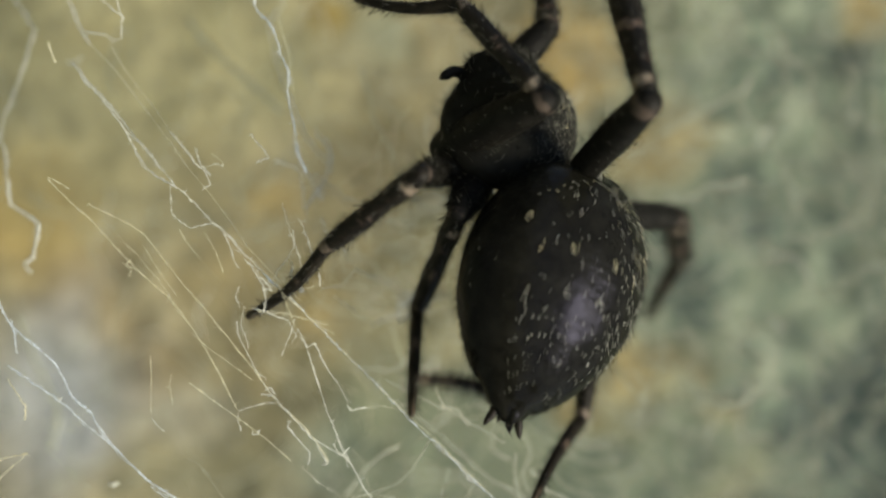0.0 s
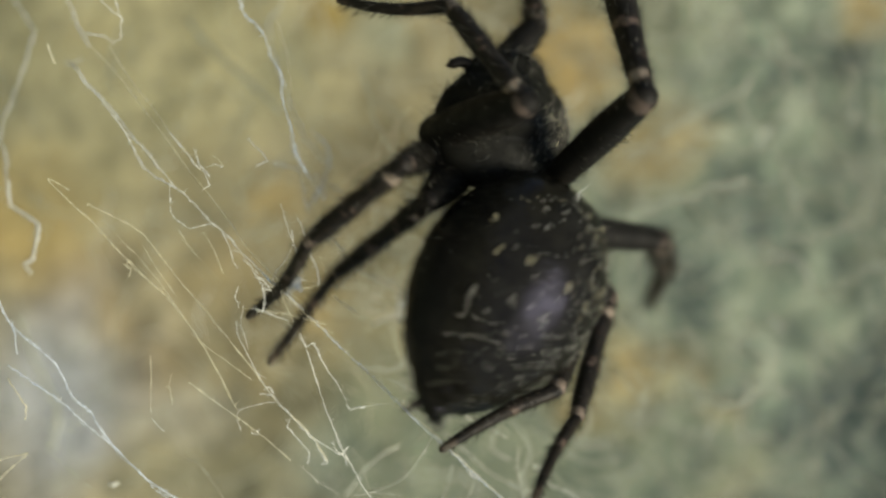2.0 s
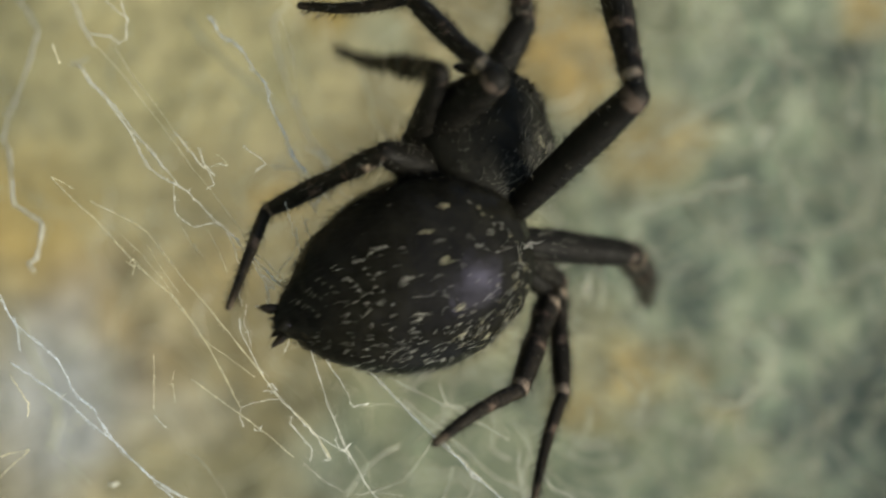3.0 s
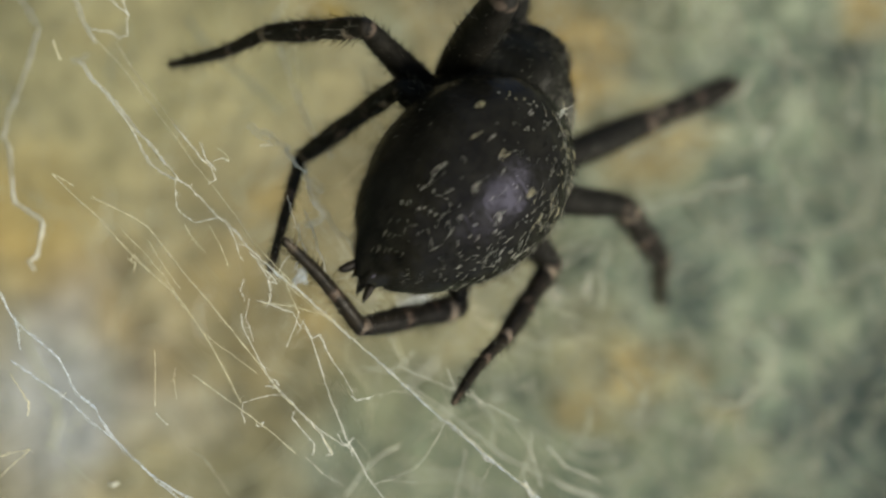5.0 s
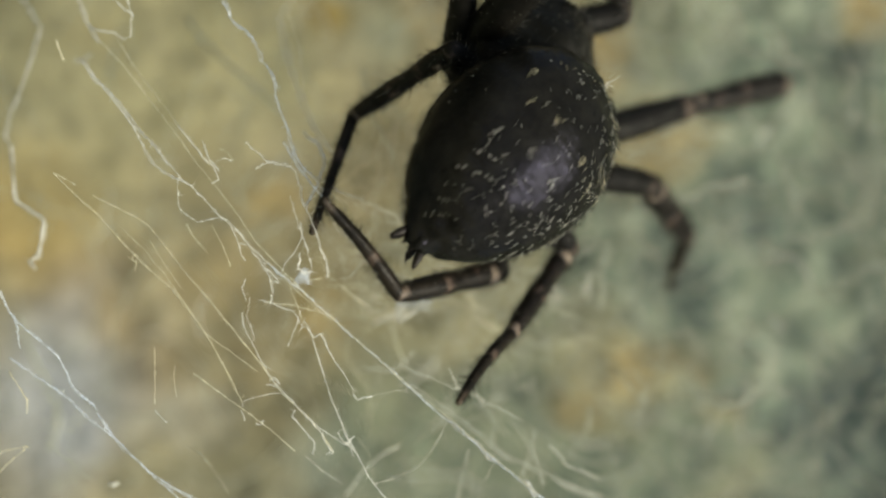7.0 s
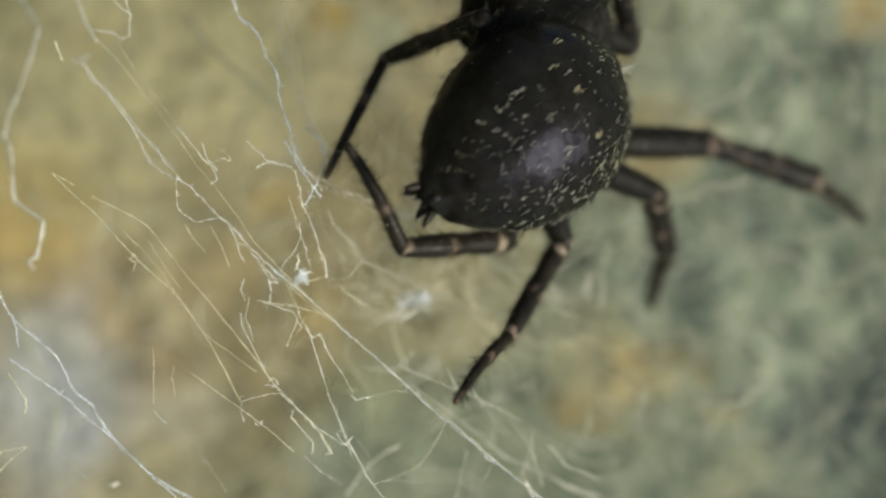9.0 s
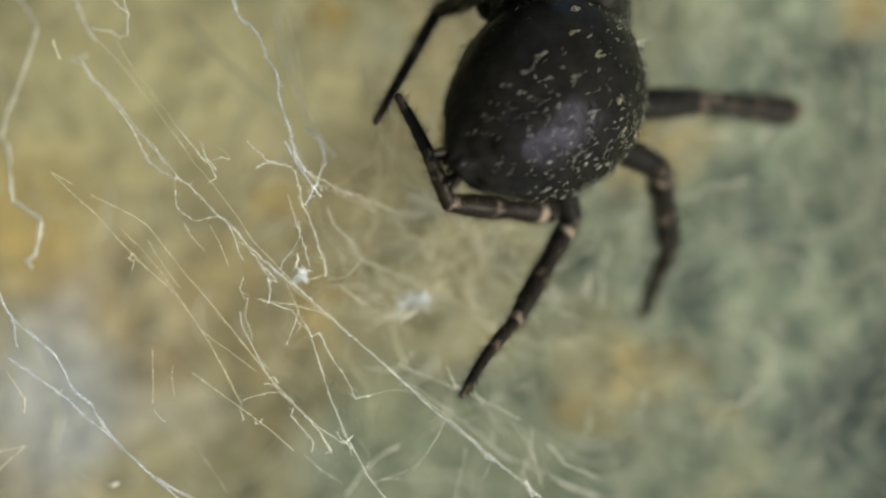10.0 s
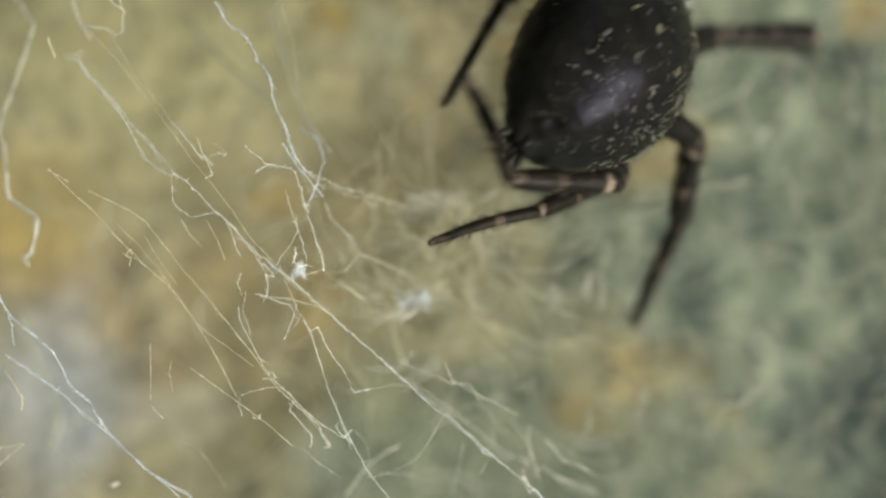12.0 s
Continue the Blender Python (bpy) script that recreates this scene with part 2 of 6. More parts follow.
def ledge():
    """An unseen stone ledge added at the wall's foot to bounce light up at the web; its top is uneven."""
    n, w, front, back, top = 60, 120.0, -78.0, 33.0, -47.0
    verts, faces = [], []
    for j in range(n + 1):
        for i in range(n + 1):
            x, y = (i / n - 0.5) * w, front + (back - front) * j / n
            p = Vector((x, y, 0))
            verts.append(Vector((x, y, top + 0.8 * noise.noise(p * 0.08) + 0.3 * noise.noise(p * 0.4))) * MM)
    row = n + 1
    faces += [(j * row + i, j * row + i + 1, (j + 1) * row + i + 1, (j + 1) * row + i) for j in range(n) for i in range(n)]
    rim = [*range(0, n), *range(n, n * row + n, row), *range(n * row + n, n * row, -1), *range(n * row, 0, -row)]
    low, m = len(verts), len(rim)
    verts += [Vector((verts[i].x, verts[i].y, (top - 8.0) * MM)) for i in rim]
    faces += [(rim[(k + 1) % m], rim[k], low + k, low + (k + 1) % m) for k in range(m)]
    faces.append(tuple(low + k for k in range(m)))
    return tagged(new("bounce_ledge", mesh_of("bounce_ledge", verts, faces, [ROCK])), "unseen stone ledge below, added to throw light up at the web", "stone ledge", kind="structure")


stone()
ledge()


# ---- the web ----
def straight_path(points, step):
    """The points joined by straight runs, resampled about every step."""
    pts, out = [Vector(p) for p in points], []
    for a, b in zip(pts, pts[1:]):
        n = max(1, int((b - a).length / step))
        out += [a + (b - a) * (i / n) for i in range(n)]
    return out + [pts[-1]]


def strand(points, r, near=0.0, far=0.0, seed=1, wild=0.05, fuzz=0.0, step=0.075):
    """One silk strand through the points (mm on the plane in focus); its depth runs from near to far.
    A thick one is spun of several fibres that part and meet; all are uneven, kinked and carry short barbs."""
    rnd = random.Random(seed)
    n = len(points) - 1
    path = straight_path([spot(x, z, near + (far - near) * i / n) for i, (x, z) in enumerate(points)], step)
    off = Vector((seed * 3.1, seed * 1.7, 0))

    def jitter(p, f, o):
        return Vector((noise.noise(p * f + o), noise.noise(p * f * 0.8 + o * 2), noise.noise(p * f * 1.1 - o)))
    bent = [p + wild * jitter(p, 1.7, off) + wild * 0.6 * jitter(p, 4.3, off) + (wild * 0.45 + min(0.045, 0.11 * fuzz)) * jitter(p, 7.0, off) for p in path]

    def girth(p, o):
        return 0.50 + 0.6 * abs(noise.noise(p * 2.1 + o)) + 1.7 * max(0, noise.noise(p * 6.3 + o) - 0.12) + 2.6 * max(0, noise.noise(p * 13 - o) - 0.12)
    s = Shape()
    fibres = ((0.78, 0.0),) if r < 0.019 else ((0.62, 0.0), (0.36, 1.7), (0.30, 2.6)) if r < 0.05 else ((0.8, 0.0), (0.4, 1.2), (0.3, 1.9))
    for k, (share, apart) in enumerate(fibres):
        o = off + Vector((7.7 * k, 3.3 * k, 1.9 * k))
        line = [p + apart * r * jitter(p, 1.1, o) * 1.6 for p in bent]
        s.tube(line, [max(0.003, r * share * girth(p, o)) for p in line], 5)
    if fuzz:
        for p in bent:
            if rnd.random() < 0.02 + 0.022 * fuzz:
                for _ in range(rnd.randint(3, 6)):
                    d = Vector((rnd.gauss(0, 1), rnd.gauss(0, 1), rnd.gauss(0, 1))).normalized() * rnd.uniform(0.03, 0.10)
                    s.hair(p, p + d, min(0.017, max(0.009, r * 0.6)), 0)
            if rnd.random() < fuzz * 0.75:
                d = Vector((rnd.gauss(0, 1), rnd.gauss(0, 0.6), rnd.gauss(0, 1))).normalized() * rnd.choice((0.05, 0.08, 0.12, 0.16, 0.24))
                s.hair(p, p + d, min(0.011, max(0.006, r * 0.45)), 0, Vector((rnd.gauss(0, .02), 0, rnd.gauss(0, .02))))
    return s


web = tagged(new("spider_web"), "tangled white silk web of woolly zigzag strands before the stone", "spider web")
web.matrix_world = TURN
THREADS = [
    # points, radius, depth from, depth to, material, waviness, fuzz
    ([(-15.04, 8.98), (-14.68, 8.42), (-14.32, 7.82), (-14.64, 6.82), (-15.08, 5.52), (-15.38, 4.82), (-15.6, 4.02), (-15.38, 3.58), (-15.32, 2.82), (-15.18, 1.72), (-14.68, 1.38), (-14.18, 1.02), (-14.28, 0.42), (-14.44, -0.18), (-14.72, -0.38)], 0.075, 7.0, 4.2, SILK_DIM, 0.06, 0.0),
    ([(-15.28, 2.62), (-15.2, 1.68), (-14.68, 1.4), (-14.2, 1.04), (-14.28, 0.42), (-14.44, -0.14)], 0.05, 3.6, 3.2, SILK, 0.05, 0.0),
    ([(-14.76, -0.34), (-14.64, -0.48), (-14.52, -0.68)], 0.05, 4.6, 4.4, SILK, 0.05, 0.5),
    ([(-13.08, 8.98), (-12.88, 8.58), (-12.68, 8.06), (-12.48, 7.62), (-12.32, 7.38)], 0.05, 4.6, 4.0, SILK, 0.04, 0.25),
    ([(-12.92, 6.74), (-12.38, 6.02), (-11.84, 5.46), (-11.32, 4.76), (-10.96, 4.18), (-10.64, 3.58), (-10.42, 3.12), (-9.98, 2.76), (-9.44, 2.46)], 0.030, 1.3, 0.3, SILK, 0.03, 0.4),
    ([(-12.78, 6.66), (-12.28, 5.98), (-11.74, 5.42), (-11.2, 4.76), (-10.78, 4.18), (-10.32, 3.66), (-9.84, 3.02)], 0.022, 1.8, 0.4, SILK, 0.03, 0.4),
    ([(-12.48, 6.12), (-11.78, 5.38), (-11.24, 4.78)], 0.03, 2.4, 2.0, SILK, 0.05, 0.5),
    ([(-13.12, 6.7), (-12.84, 6.66), (-12.56, 6.9)], 0.05, 6.4, 6.6, SILK_DIM, 0.05, 0.3),
    ([(-11.04, 4.38), (-10.28, 3.66), (-9.68, 2.92), (-9.24, 2.38)], 0.022, 0.9, 0.2, SILK, 0.04, 0.15),
    ([(-12.58, 7.86), (-12.18, 7.72), (-11.88, 7.72), (-11.38, 7.46), (-11.12, 7.58), (-11.18, 8.02), (-11.08, 8.26), (-11.38, 8.52), (-11.88, 8.98)], 0.022, 2.2, 1.8, SILK, 0.05, 0.3),
    ([(-11.08, 8.26), (-11.24, 8.62), (-11.32, 8.98)], 0.022, 1.8, 1.8, SILK, 0.04, 0.2),
    ([(-12.48, 7.66), (-11.38, 6.52), (-10.68, 5.58), (-9.98, 4.68), (-9.38, 3.9), (-8.78, 3.02), (-8.18, 2.32), (-7.28, 1.14), (-6.76, 0.32), (-5.68, -0.82), (-4.88, -1.58)], 0.020, 2.4, 0.1, SILK_WARM, 0.012, 0.15),
    ([(-11.58, 7.38), (-10.88, 6.26), (-10.24, 5.46), (-9.78, 4.86), (-9.48, 4.38), (-8.98, 3.82), (-8.58, 3.3), (-8.36, 3)], 0.021, 2.6, 0.1, SILK_WARM, 0.015, 0.05),
    ([(-9.48, 4.38), (-9.24, 4.1), (-8.88, 3.66), (-8.52, 3.22), (-8.28, 2.98), (-8.08, 2.66), (-8.04, 2.48), (-8.28, 2.32)], 0.022, 0.1, 0.1, SILK, 0.03, 0.3),
    ([(-8.58, 3.76), (-8.38, 3.22), (-8.2, 3.04), (-8.04, 2.78)], 0.026, 0.1, 0.1, SILK, 0.03, 0.4),
    ([(-8.16, 3.12), (-7.96, 3.18), (-7.78, 3.26), (-7.58, 3.12)], 0.014, 0.1, 0.1, SILK, 0.04, 0.2),
    ([(-13.78, 7.42), (-13.66, 7.06), (-13.52, 6.72)], 0.035, 1.6, 1.6, SILK_WARM, 0.02, 0.0),
    ([(-9.48, 2.52), (-9.18, 2.38), (-8.78, 2.06), (-7.88, 1.12), (-7.38, 0.66), (-6.78, 0.02), (-6.28, -0.48)], 0.030, 0.2, 0.5, SILK, 0.05, 0.4),
    ([(-6.28, -0.48), (-5.68, -0.98), (-5.28, -1.28), (-4.78, -1.74), (-4.08, -2.38), (-2.88, -3.42), (-1.88, -4.28), (-1.08, -5.08), (-0.28, -5.78), (0.32, -6.18), (1.32, -7.08), (1.72, -7.42), (2.42, -7.98), (3.22, -8.58), (3.72, -9.08)], 0.030, 0.5, 1.4, SILK_COOL, 0.05, 0.4),
    ([(-6.28, -0.42), (-5.08, -1.48), (-3.68, -2.68), (-1.68, -4.48), (0.12, -5.94), (1.52, -7.18), (3.32, -8.68)], 0.014, 0.3, 1.2, SILK_WARM, 0.02, 0.1),
    ([(-9.48, 2.46), (-9.48, 1.92), (-9.44, 1.52), (-9.18, 1.22), (-8.78, 0.98), (-8.48, 1.02), (-7.98, 1.12)], 0.020, 0.3, 0.1, SILK, 0.05, 0.3),
    ([(-13.88, 2.72), (-13.08, 1.92), (-12.28, 1.22), (-11.48, 0.32), (-10.98, -0.22), (-10.48, -0.68), (-9.68, -1.38), (-9.08, -2.08), (-8.68, -2.68), (-8.08, -3.62), (-7.48, -4.78), (-7.18, -5.42)], 0.017, 0.4, 0.1, SILK_WARM, 0.015, 0.12),
    ([(-13.88, 2.72), (-13.48, 2.52), (-13.08, 2.26)], 0.014, 0.5, 0.7, SILK_WARM, 0.03, 0.1),
    ([(-12.48, 1.92), (-11.68, 1.52), (-10.88, 1.12), (-10.44, 0.82), (-9.68, -0.18), (-8.88, -1.18), (-8.08, -2.08), (-7.28, -3.08), (-6.58, -3.98), (-5.68, -5.18), (-4.88, -5.88), (-4.38, -6.48), (-3.94, -7.18)], 0.016, 0.3, 0.1, SILK_WARM, 0.015, 0.12),
    ([(-5.68, -5.1), (-5.28, -5.5), (-4.88, -5.88), (-4.48, -6.34), (-4.18, -6.88), (-3.92, -7.18), (-4.16, -7.24)], 0.025, 0.1, 0.1, SILK, 0.04, 0.4),
    ([(-11.38, 0.72), (-10.68, 0.02), (-9.98, -0.82), (-9.08, -2.08)], 0.009, 0.4, 0.4, SILK_WARM, 0.03, 0.0),
    ([(-10.96, -0.18), (-11.12, -0.34), (-10.92, -0.46), (-11, -0.74)], 0.022, 0.3, 0.3, SILK_WARM, 0.05, 0.4),
    ([(-8.88, -4.38), (-8.08, -4.98), (-7.18, -5.62), (-6.28, -6.28), (-5.28, -7.14)], 0.021, 0.2, 0.4, SILK_WARM, 0.012, 0.1),
    ([(-7.18, -5.62), (-7.12, -5.38), (-6.78, -5.24), (-6.08, -5.08), (-5.68, -5.08)], 0.014, 0.2, 0.1, SILK, 0.04, 0.2),
    ([(-8.78, -2.68), (-8.18, -3.18), (-7.48, -3.68), (-6.64, -4.32)], 0.013, 0.2, 0.2, SILK_WARM, 0.03, 0.1),
    ([(-7.18, -2.28), (-7.12, -2.68), (-6.58, -3.78), (-6.08, -4.68), (-5.68, -5.08)], 0.014, 0.1, 0.1, SILK, 0.04, 0.2),
    ([(-6.32, -4.78), (-5.98, -4.82), (-5.8, -4.98)], 0.014, 0.1, 0.1, SILK, 0.03, 0.3),
    ([(-5.28, -5.62), (-5.36, -5.88), (-5.08, -6.28), (-4.78, -6.58), (-4.58, -6.88), (-4.68, -7.18)], 0.018, 0.2, 0.3, SILK, 0.05, 0.4),
    ([(-4.88, -5.88), (-4.48, -6.28), (-3.88, -6.68), (-3.44, -6.92), (-3.16, -6.64)], 0.017, 0.1, 0.3, SILK, 0.05, 0.3),
    ([(-4.88, -7.32), (-4.28, -7.88), (-3.54, -8.32)], 0.012, 1.8, 2.4, SILK_DIM, 0.03, 0.2),
    ([(-4.68, -3.14), (-4.28, -4.38), (-3.98, -5.28), (-3.68, -6.08), (-3.38, -6.78), (-2.98, -7.48), (-2.58, -8.18), (-2.18, -8.68), (-1.84, -9.08)], 0.018, 0.2, 0.6, SILK, 0.012, 0.25),
    ([(-4.88, -2.74), (-4.64, -3.14), (-4.38, -2.98), (-4.02, -3.74), (-3.56, -4.38)], 0.017, 0.1, 0.3, SILK, 0.03, 0.25),
    ([(-3.24, -5.18), (-3.08, -5.32), (-2.84, -5.24), (-2.56, -5.18)], 0.018, 0.3, 0.4, SILK, 0.03, 0.3),
    ([(-5.18, -3.02), (-4.98, -2.54), (-4.76, -2.82), (-4.64, -3.14)], 0.020, 0.1, 0.1, SILK, 0.04, 0.5),
    ([(-6.58, -1.78), (-6.08, -1.94), (-5.38, -2.18), (-5.04, -2.68)], 0.020, 0.1, 0.1, SILK, 0.04, 0.4),
    ([(-6.78, -0.08), (-6.44, -0.58), (-6.18, -0.98), (-6.12, -1.48), (-6.16, -1.94)], 0.028, 0.1, 0.1, SILK, 0.08, 0.8),
    ([(-6.44, -0.68), (-6.2, -0.78), (-5.88, -1.18), (-6.2, -1.14)], 0.026, 0.0, 0.2, SILK, 0.08, 0.9),
    ([(-7.58, 0.82), (-7.38, 0.42), (-7.28, 0.02), (-7.04, -0.42)], 0.015, 0.2, 0.4, SILK, 0.05, 0.3),
    ([(-7.36, 0.22), (-7.2, 0.24), (-7.04, 0.16)], 0.012, 0.2, 0.3, SILK, 0.03, 0.3),
    ([(-7.08, -0.98), (-7.14, -1.38), (-7.04, -1.78)], 0.011, 0.4, 0.4, SILK, 0.05, 0.3),
    ([(-5.78, -0.78), (-5.58, -0.38), (-5.08, 0.32), (-5.08, 0.98)], 0.020, 0.2, 0.8, SILK, 0.06, 0.4),
    ([(-5.12, -0.08), (-5.16, -0.58), (-5, -0.9), (-4.78, -0.78)], 0.03, 0.2, 0.6, SILK, 0.12, 1.3),
    ([(-5.28, -1.28), (-5.16, -0.86), (-4.96, -0.66), (-4.86, -0.98), (-5.12, -1.14), (-5.04, -0.78), (-4.88, -1.18)], 0.075, 3.8, 4.0, SILK_COOL, 0.10, 0.6),
    ([(-4.88, 1.38), (-4.58, 0.62), (-4.38, -0.08), (-4.18, -0.48), (-4.16, -0.98)], 0.024, 0.6, 1.2, SILK, 0.05, 0.4),
    ([(-4.16, -0.94), (-4.48, -1.06), (-4.88, -1.1)], 0.014, 1.2, 0.6, SILK_WARM, 0.05, 0.2),
    ([(-5.28, 8.98), (-5.88, 8.22), (-5.68, 7.02), (-5.28, 5.82), (-4.88, 4.82), (-4.58, 4.12), (-3.84, 3.28)], 0.040, 9.0, 6.0, SILK, 0.08, 0.0),
    ([(-5.58, 8.42), (-5.18, 7.22), (-4.98, 5.22)], 0.020, 3.0, 4.0, SILK_WARM, 0.06, 0.0),
    ([(-4.08, 1.52), (-3.78, 0.82), (-3.18, 0.22), (-2.88, -0.38), (-3.38, -0.98), (-4.08, -1.08)], 0.020, 2.6, 2.4, SILK_DIM, 0.06, 0.2),
    ([(-2.88, -0.38), (-1.88, -0.82), (-0.88, -1.28)], 0.024, 3.5, 6.0, SILK_DIM, 0.08, 0.2),
    ([(-15.84, -1.42), (-15.28, -2.38), (-14.88, -2.78), (-13.68, -3.78), (-13.08, -4.98), (-12.48, -5.48), (-11.98, -6.28), (-11.38, -6.98), (-10.48, -7.88), (-9.88, -8.28), (-8.78, -8.94)], 0.037, 0.9, 0.3, SILK_COOL, 0.04, 0.15),
    ([(-15.38, -3.82), (-14.48, -4.48), (-13.68, -4.98), (-12.68, -5.88), (-11.68, -6.68), (-11.32, -7.04)], 0.033, 0.6, 0.5, SILK_COOL, 0.04, 0.3),
    ([(-10.32, -8.04), (-9.68, -8.58), (-9.24, -8.94)], 0.022, 0.3, 0.3, SILK_COOL, 0.03, 0.3),
    ([(-15.24, -2.34), (-15.12, -2.98), (-15.04, -3.46)], 0.024, 0.9, 0.9, SILK_COOL, 0.04, 0.3),
    ([(-15.4, -4.34), (-15.08, -4.88), (-14.78, -5.38), (-14.78, -5.82)], 0.018, 0.8, 0.8, SILK_WARM, 0.05, 0.3),
    ([(-15.78, -7.94), (-15.18, -7.34), (-14.72, -6.94), (-15.28, -7.08), (-15.78, -7.22)], 0.022, 1.4, 1.4, SILK_WARM, 0.05, 0.2),
    ([(-13.98, -6.94), (-13.28, -7.48), (-12.48, -8.18)], 0.02, 3.4, 3.4, SILK_HAZE, 0.06, 0.1),
    ([(-10.28, -3.48), (-10.24, -4.38), (-10.26, -5.48)], 0.010, 0.8, 0.8, SILK_WARM, 0.04, 0.0),
    ([(-9.54, -4.14), (-9.6, -4.5), (-9.48, -5.22)], 0.013, 0.4, 0.4, SILK_WARM, 0.05, 0.3),
    ([(-10.24, -5.7), (-10.04, -5.94), (-9.84, -6.12)], 0.013, 0.5, 0.5, SILK, 0.03, 0.1),
    ([(-9.18, -6.94), (-8.68, -7.18), (-8.18, -7.78), (-7.64, -8.62)], 0.016, 2.6, 2.6, SILK_HAZE, 0.06, 0.1),
    ([(-1.12, -4.86), (-0.48, -5.28), (0.32, -5.84), (1.22, -6.54), (2.12, -7.28), (3.12, -7.74), (4.12, -8.22)], 0.032, 5.0, 6.5, SILK_DIM, 0.05, 0.2),
    ([(4.12, -8.22), (4.72, -8.5), (5.52, -8.74)], 0.06, 6.5, 7.5, SILK_DIM, 0.08, 0.2),
    ([(0.08, -6.08), (-0.18, -6.62), (-0.52, -7.18), (-0.92, -7.7), (-1.58, -7.98), (-2.08, -8.06)], 0.018, 1.5, 3.0, SILK_DIM, 0.02, 0.1),
    ([(0.82, -7.08), (0.62, -7.98), (0.42, -8.88)], 0.022, 4, 5, SILK_DIM, 0.06, 0.1),
    ([(1.76, -7.42), (1.56, -7.94), (1.32, -8.18)], 0.02, 2.5, 3.2, SILK_DIM, 0.06, 0.2),
    ([(0.12, -6.02), (0.56, -6.48), (1.08, -6.78), (1.64, -7.42)], 0.034, 1.2, 1.4, SILK_DIM, 0.05, 0.6),
    ([(1.42, -7.18), (1.64, -7.46), (1.84, -7.5)], 0.06, 1.4, 1.4, SILK, 0.06, 1.0),
    ([(2.88, -8.18), (3.02, -8.54), (3.22, -8.78)], 0.07, 1.6, 1.6, SILK, 0.05, 0.8),
    ([(-5.72, -0.74), (-5.44, -1.48), (-5.18, -2.08), (-5.04, -2.54)], 0.012, 0.2, 0.3, SILK_WARM, 0.02, 0.0),
    ([(-5.44, -1.28), (-4.78, -1.88), (-4.18, -2.38), (-3.68, -2.68)], 0.012, 0.2, 0.5, SILK_WARM, 0.02, 0.2),
    ([(-4.12, 1.38), (-3.84, 0.78), (-3.32, 0.26), (-3.04, -0.22)], 0.020, 2.2, 2.4, SILK_DIM, 0.05, 0.2),
    ([(-3.68, -1.34), (-3.18, -1.68), (-2.68, -1.98)], 0.034, 3.2, 3.6, SILK_WARM, 0.06, 0.3),
    ([(-6.58, -3.82), (-6.44, -4.08), (-6.12, -4.22)], 0.012, 0.3, 0.3, SILK, 0.04, 0.4),
    ([(-6.18, -4.62), (-5.98, -4.54), (-5.88, -4.78), (-6.08, -4.86)], 0.022, 0.2, 0.3, SILK, 0.08, 0.8),
    ([(-3.78, -6.48), (-3.58, -6.74), (-3.38, -6.88), (-3.24, -7.18)], 0.024, 0.3, 0.4, SILK, 0.06, 0.8),
    ([(-13.68, -4.98), (-13.56, -5.1), (-13.48, -4.98)], 0.035, 0.6, 0.6, SILK, 0.04, 0.6),
    ([(-10.44, 0.32), (-10.16, -0.18), (-9.78, -0.74), (-9.28, -1.42)], 0.009, 0.4, 0.3, SILK_WARM, 0.015, 0.0),
    ([(-9.18, 0.92), (-8.88, 0.42), (-8.44, -0.08)], 0.020, 1.6, 1.8, SILK_WARM, 0.05, 0.1),
    ([(-7.98, 3.58), (-7.76, 3.46), (-7.52, 3.18)], 0.010, 0.3, 0.3, SILK_WARM, 0.02, 0.1),
    ([(-7.18, -5.68), (-7.04, -6.08)], 0.012, 0.2, 0.2, SILK, 0.03, 0.3),
    ([(-6.68, -6.18), (-6.44, -6.22), (-6.4, -6.02)], 0.014, 0.2, 0.2, SILK, 0.03, 0.5),
    ([(-3.08, -6.62), (-2.68, -7.18), (-2.48, -8.18)], 0.012, 2.6, 3.0, SILK_HAZE, 0.06, 0.1),
    ([(-2.58, -8.28), (-1.88, -8.14), (-0.88, -8.22)], 0.012, 1.0, 2.0, SILK_DIM, 0.03, 0.1),
    ([(-6.4, -1.86), (-5.3, -2.0), (-3.94, -2.36)], 0.016, 0.2, 0.3, SILK_WARM, 0.02, 0.3),
    ([(-5.08, -2.16), (-5.3, -2.8), (-5.54, -3.44)], 0.013, 0.2, 0.3, SILK, 0.02, 0.4),
    ([(-3.6, -4.34), (-3.24, -4.98), (-3.2, -5.18)], 0.008, 0.3, 0.4, SILK, 0.02, 0.2),
    ([(0.14, -4.22), (0.42, -4.88), (1.1, -5.2), (1.86, -5.6), (2.74, -6.04)], 0.030, 2.6, 3.4, SILK_DIM, 0.06, 0.5),
    ([(-1.6, -4.1), (-0.62, -4.5), (0.36, -4.94), (1.0, -4.96), (1.4, -5.5)], 0.024, 2.4, 3.2, SILK_DIM, 0.06, 0.4),
    ([(3.1, -6.4), (3.16, -7.3), (3.5, -8.3)], 0.030, 4.0, 4.6, SILK_DIM, 0.06, 0.2),
    ([(3.7, -6.9), (4.3, -7.6), (5.0, -7.9), (5.6, -8.2)], 0.036, 4.4, 5.4, SILK_DIM, 0.06, 0.2),
    ([(-6.9, -1.7), (-7.0, -2.4), (-6.72, -3.2)], 0.010, 0.3, 0.4, SILK, 0.03, 0.3),
    ([(-5.5, 1.9), (-5.2, 0.9), (-4.9, 0.1), (-4.7, -0.7)], 0.014, 0.4, 0.6, SILK, 0.04, 0.5),
    ([(-8.3, 0.9), (-7.9, 0.2), (-7.6, -0.6)], 0.011, 0.4, 0.5, SILK_WARM, 0.03, 0.2),
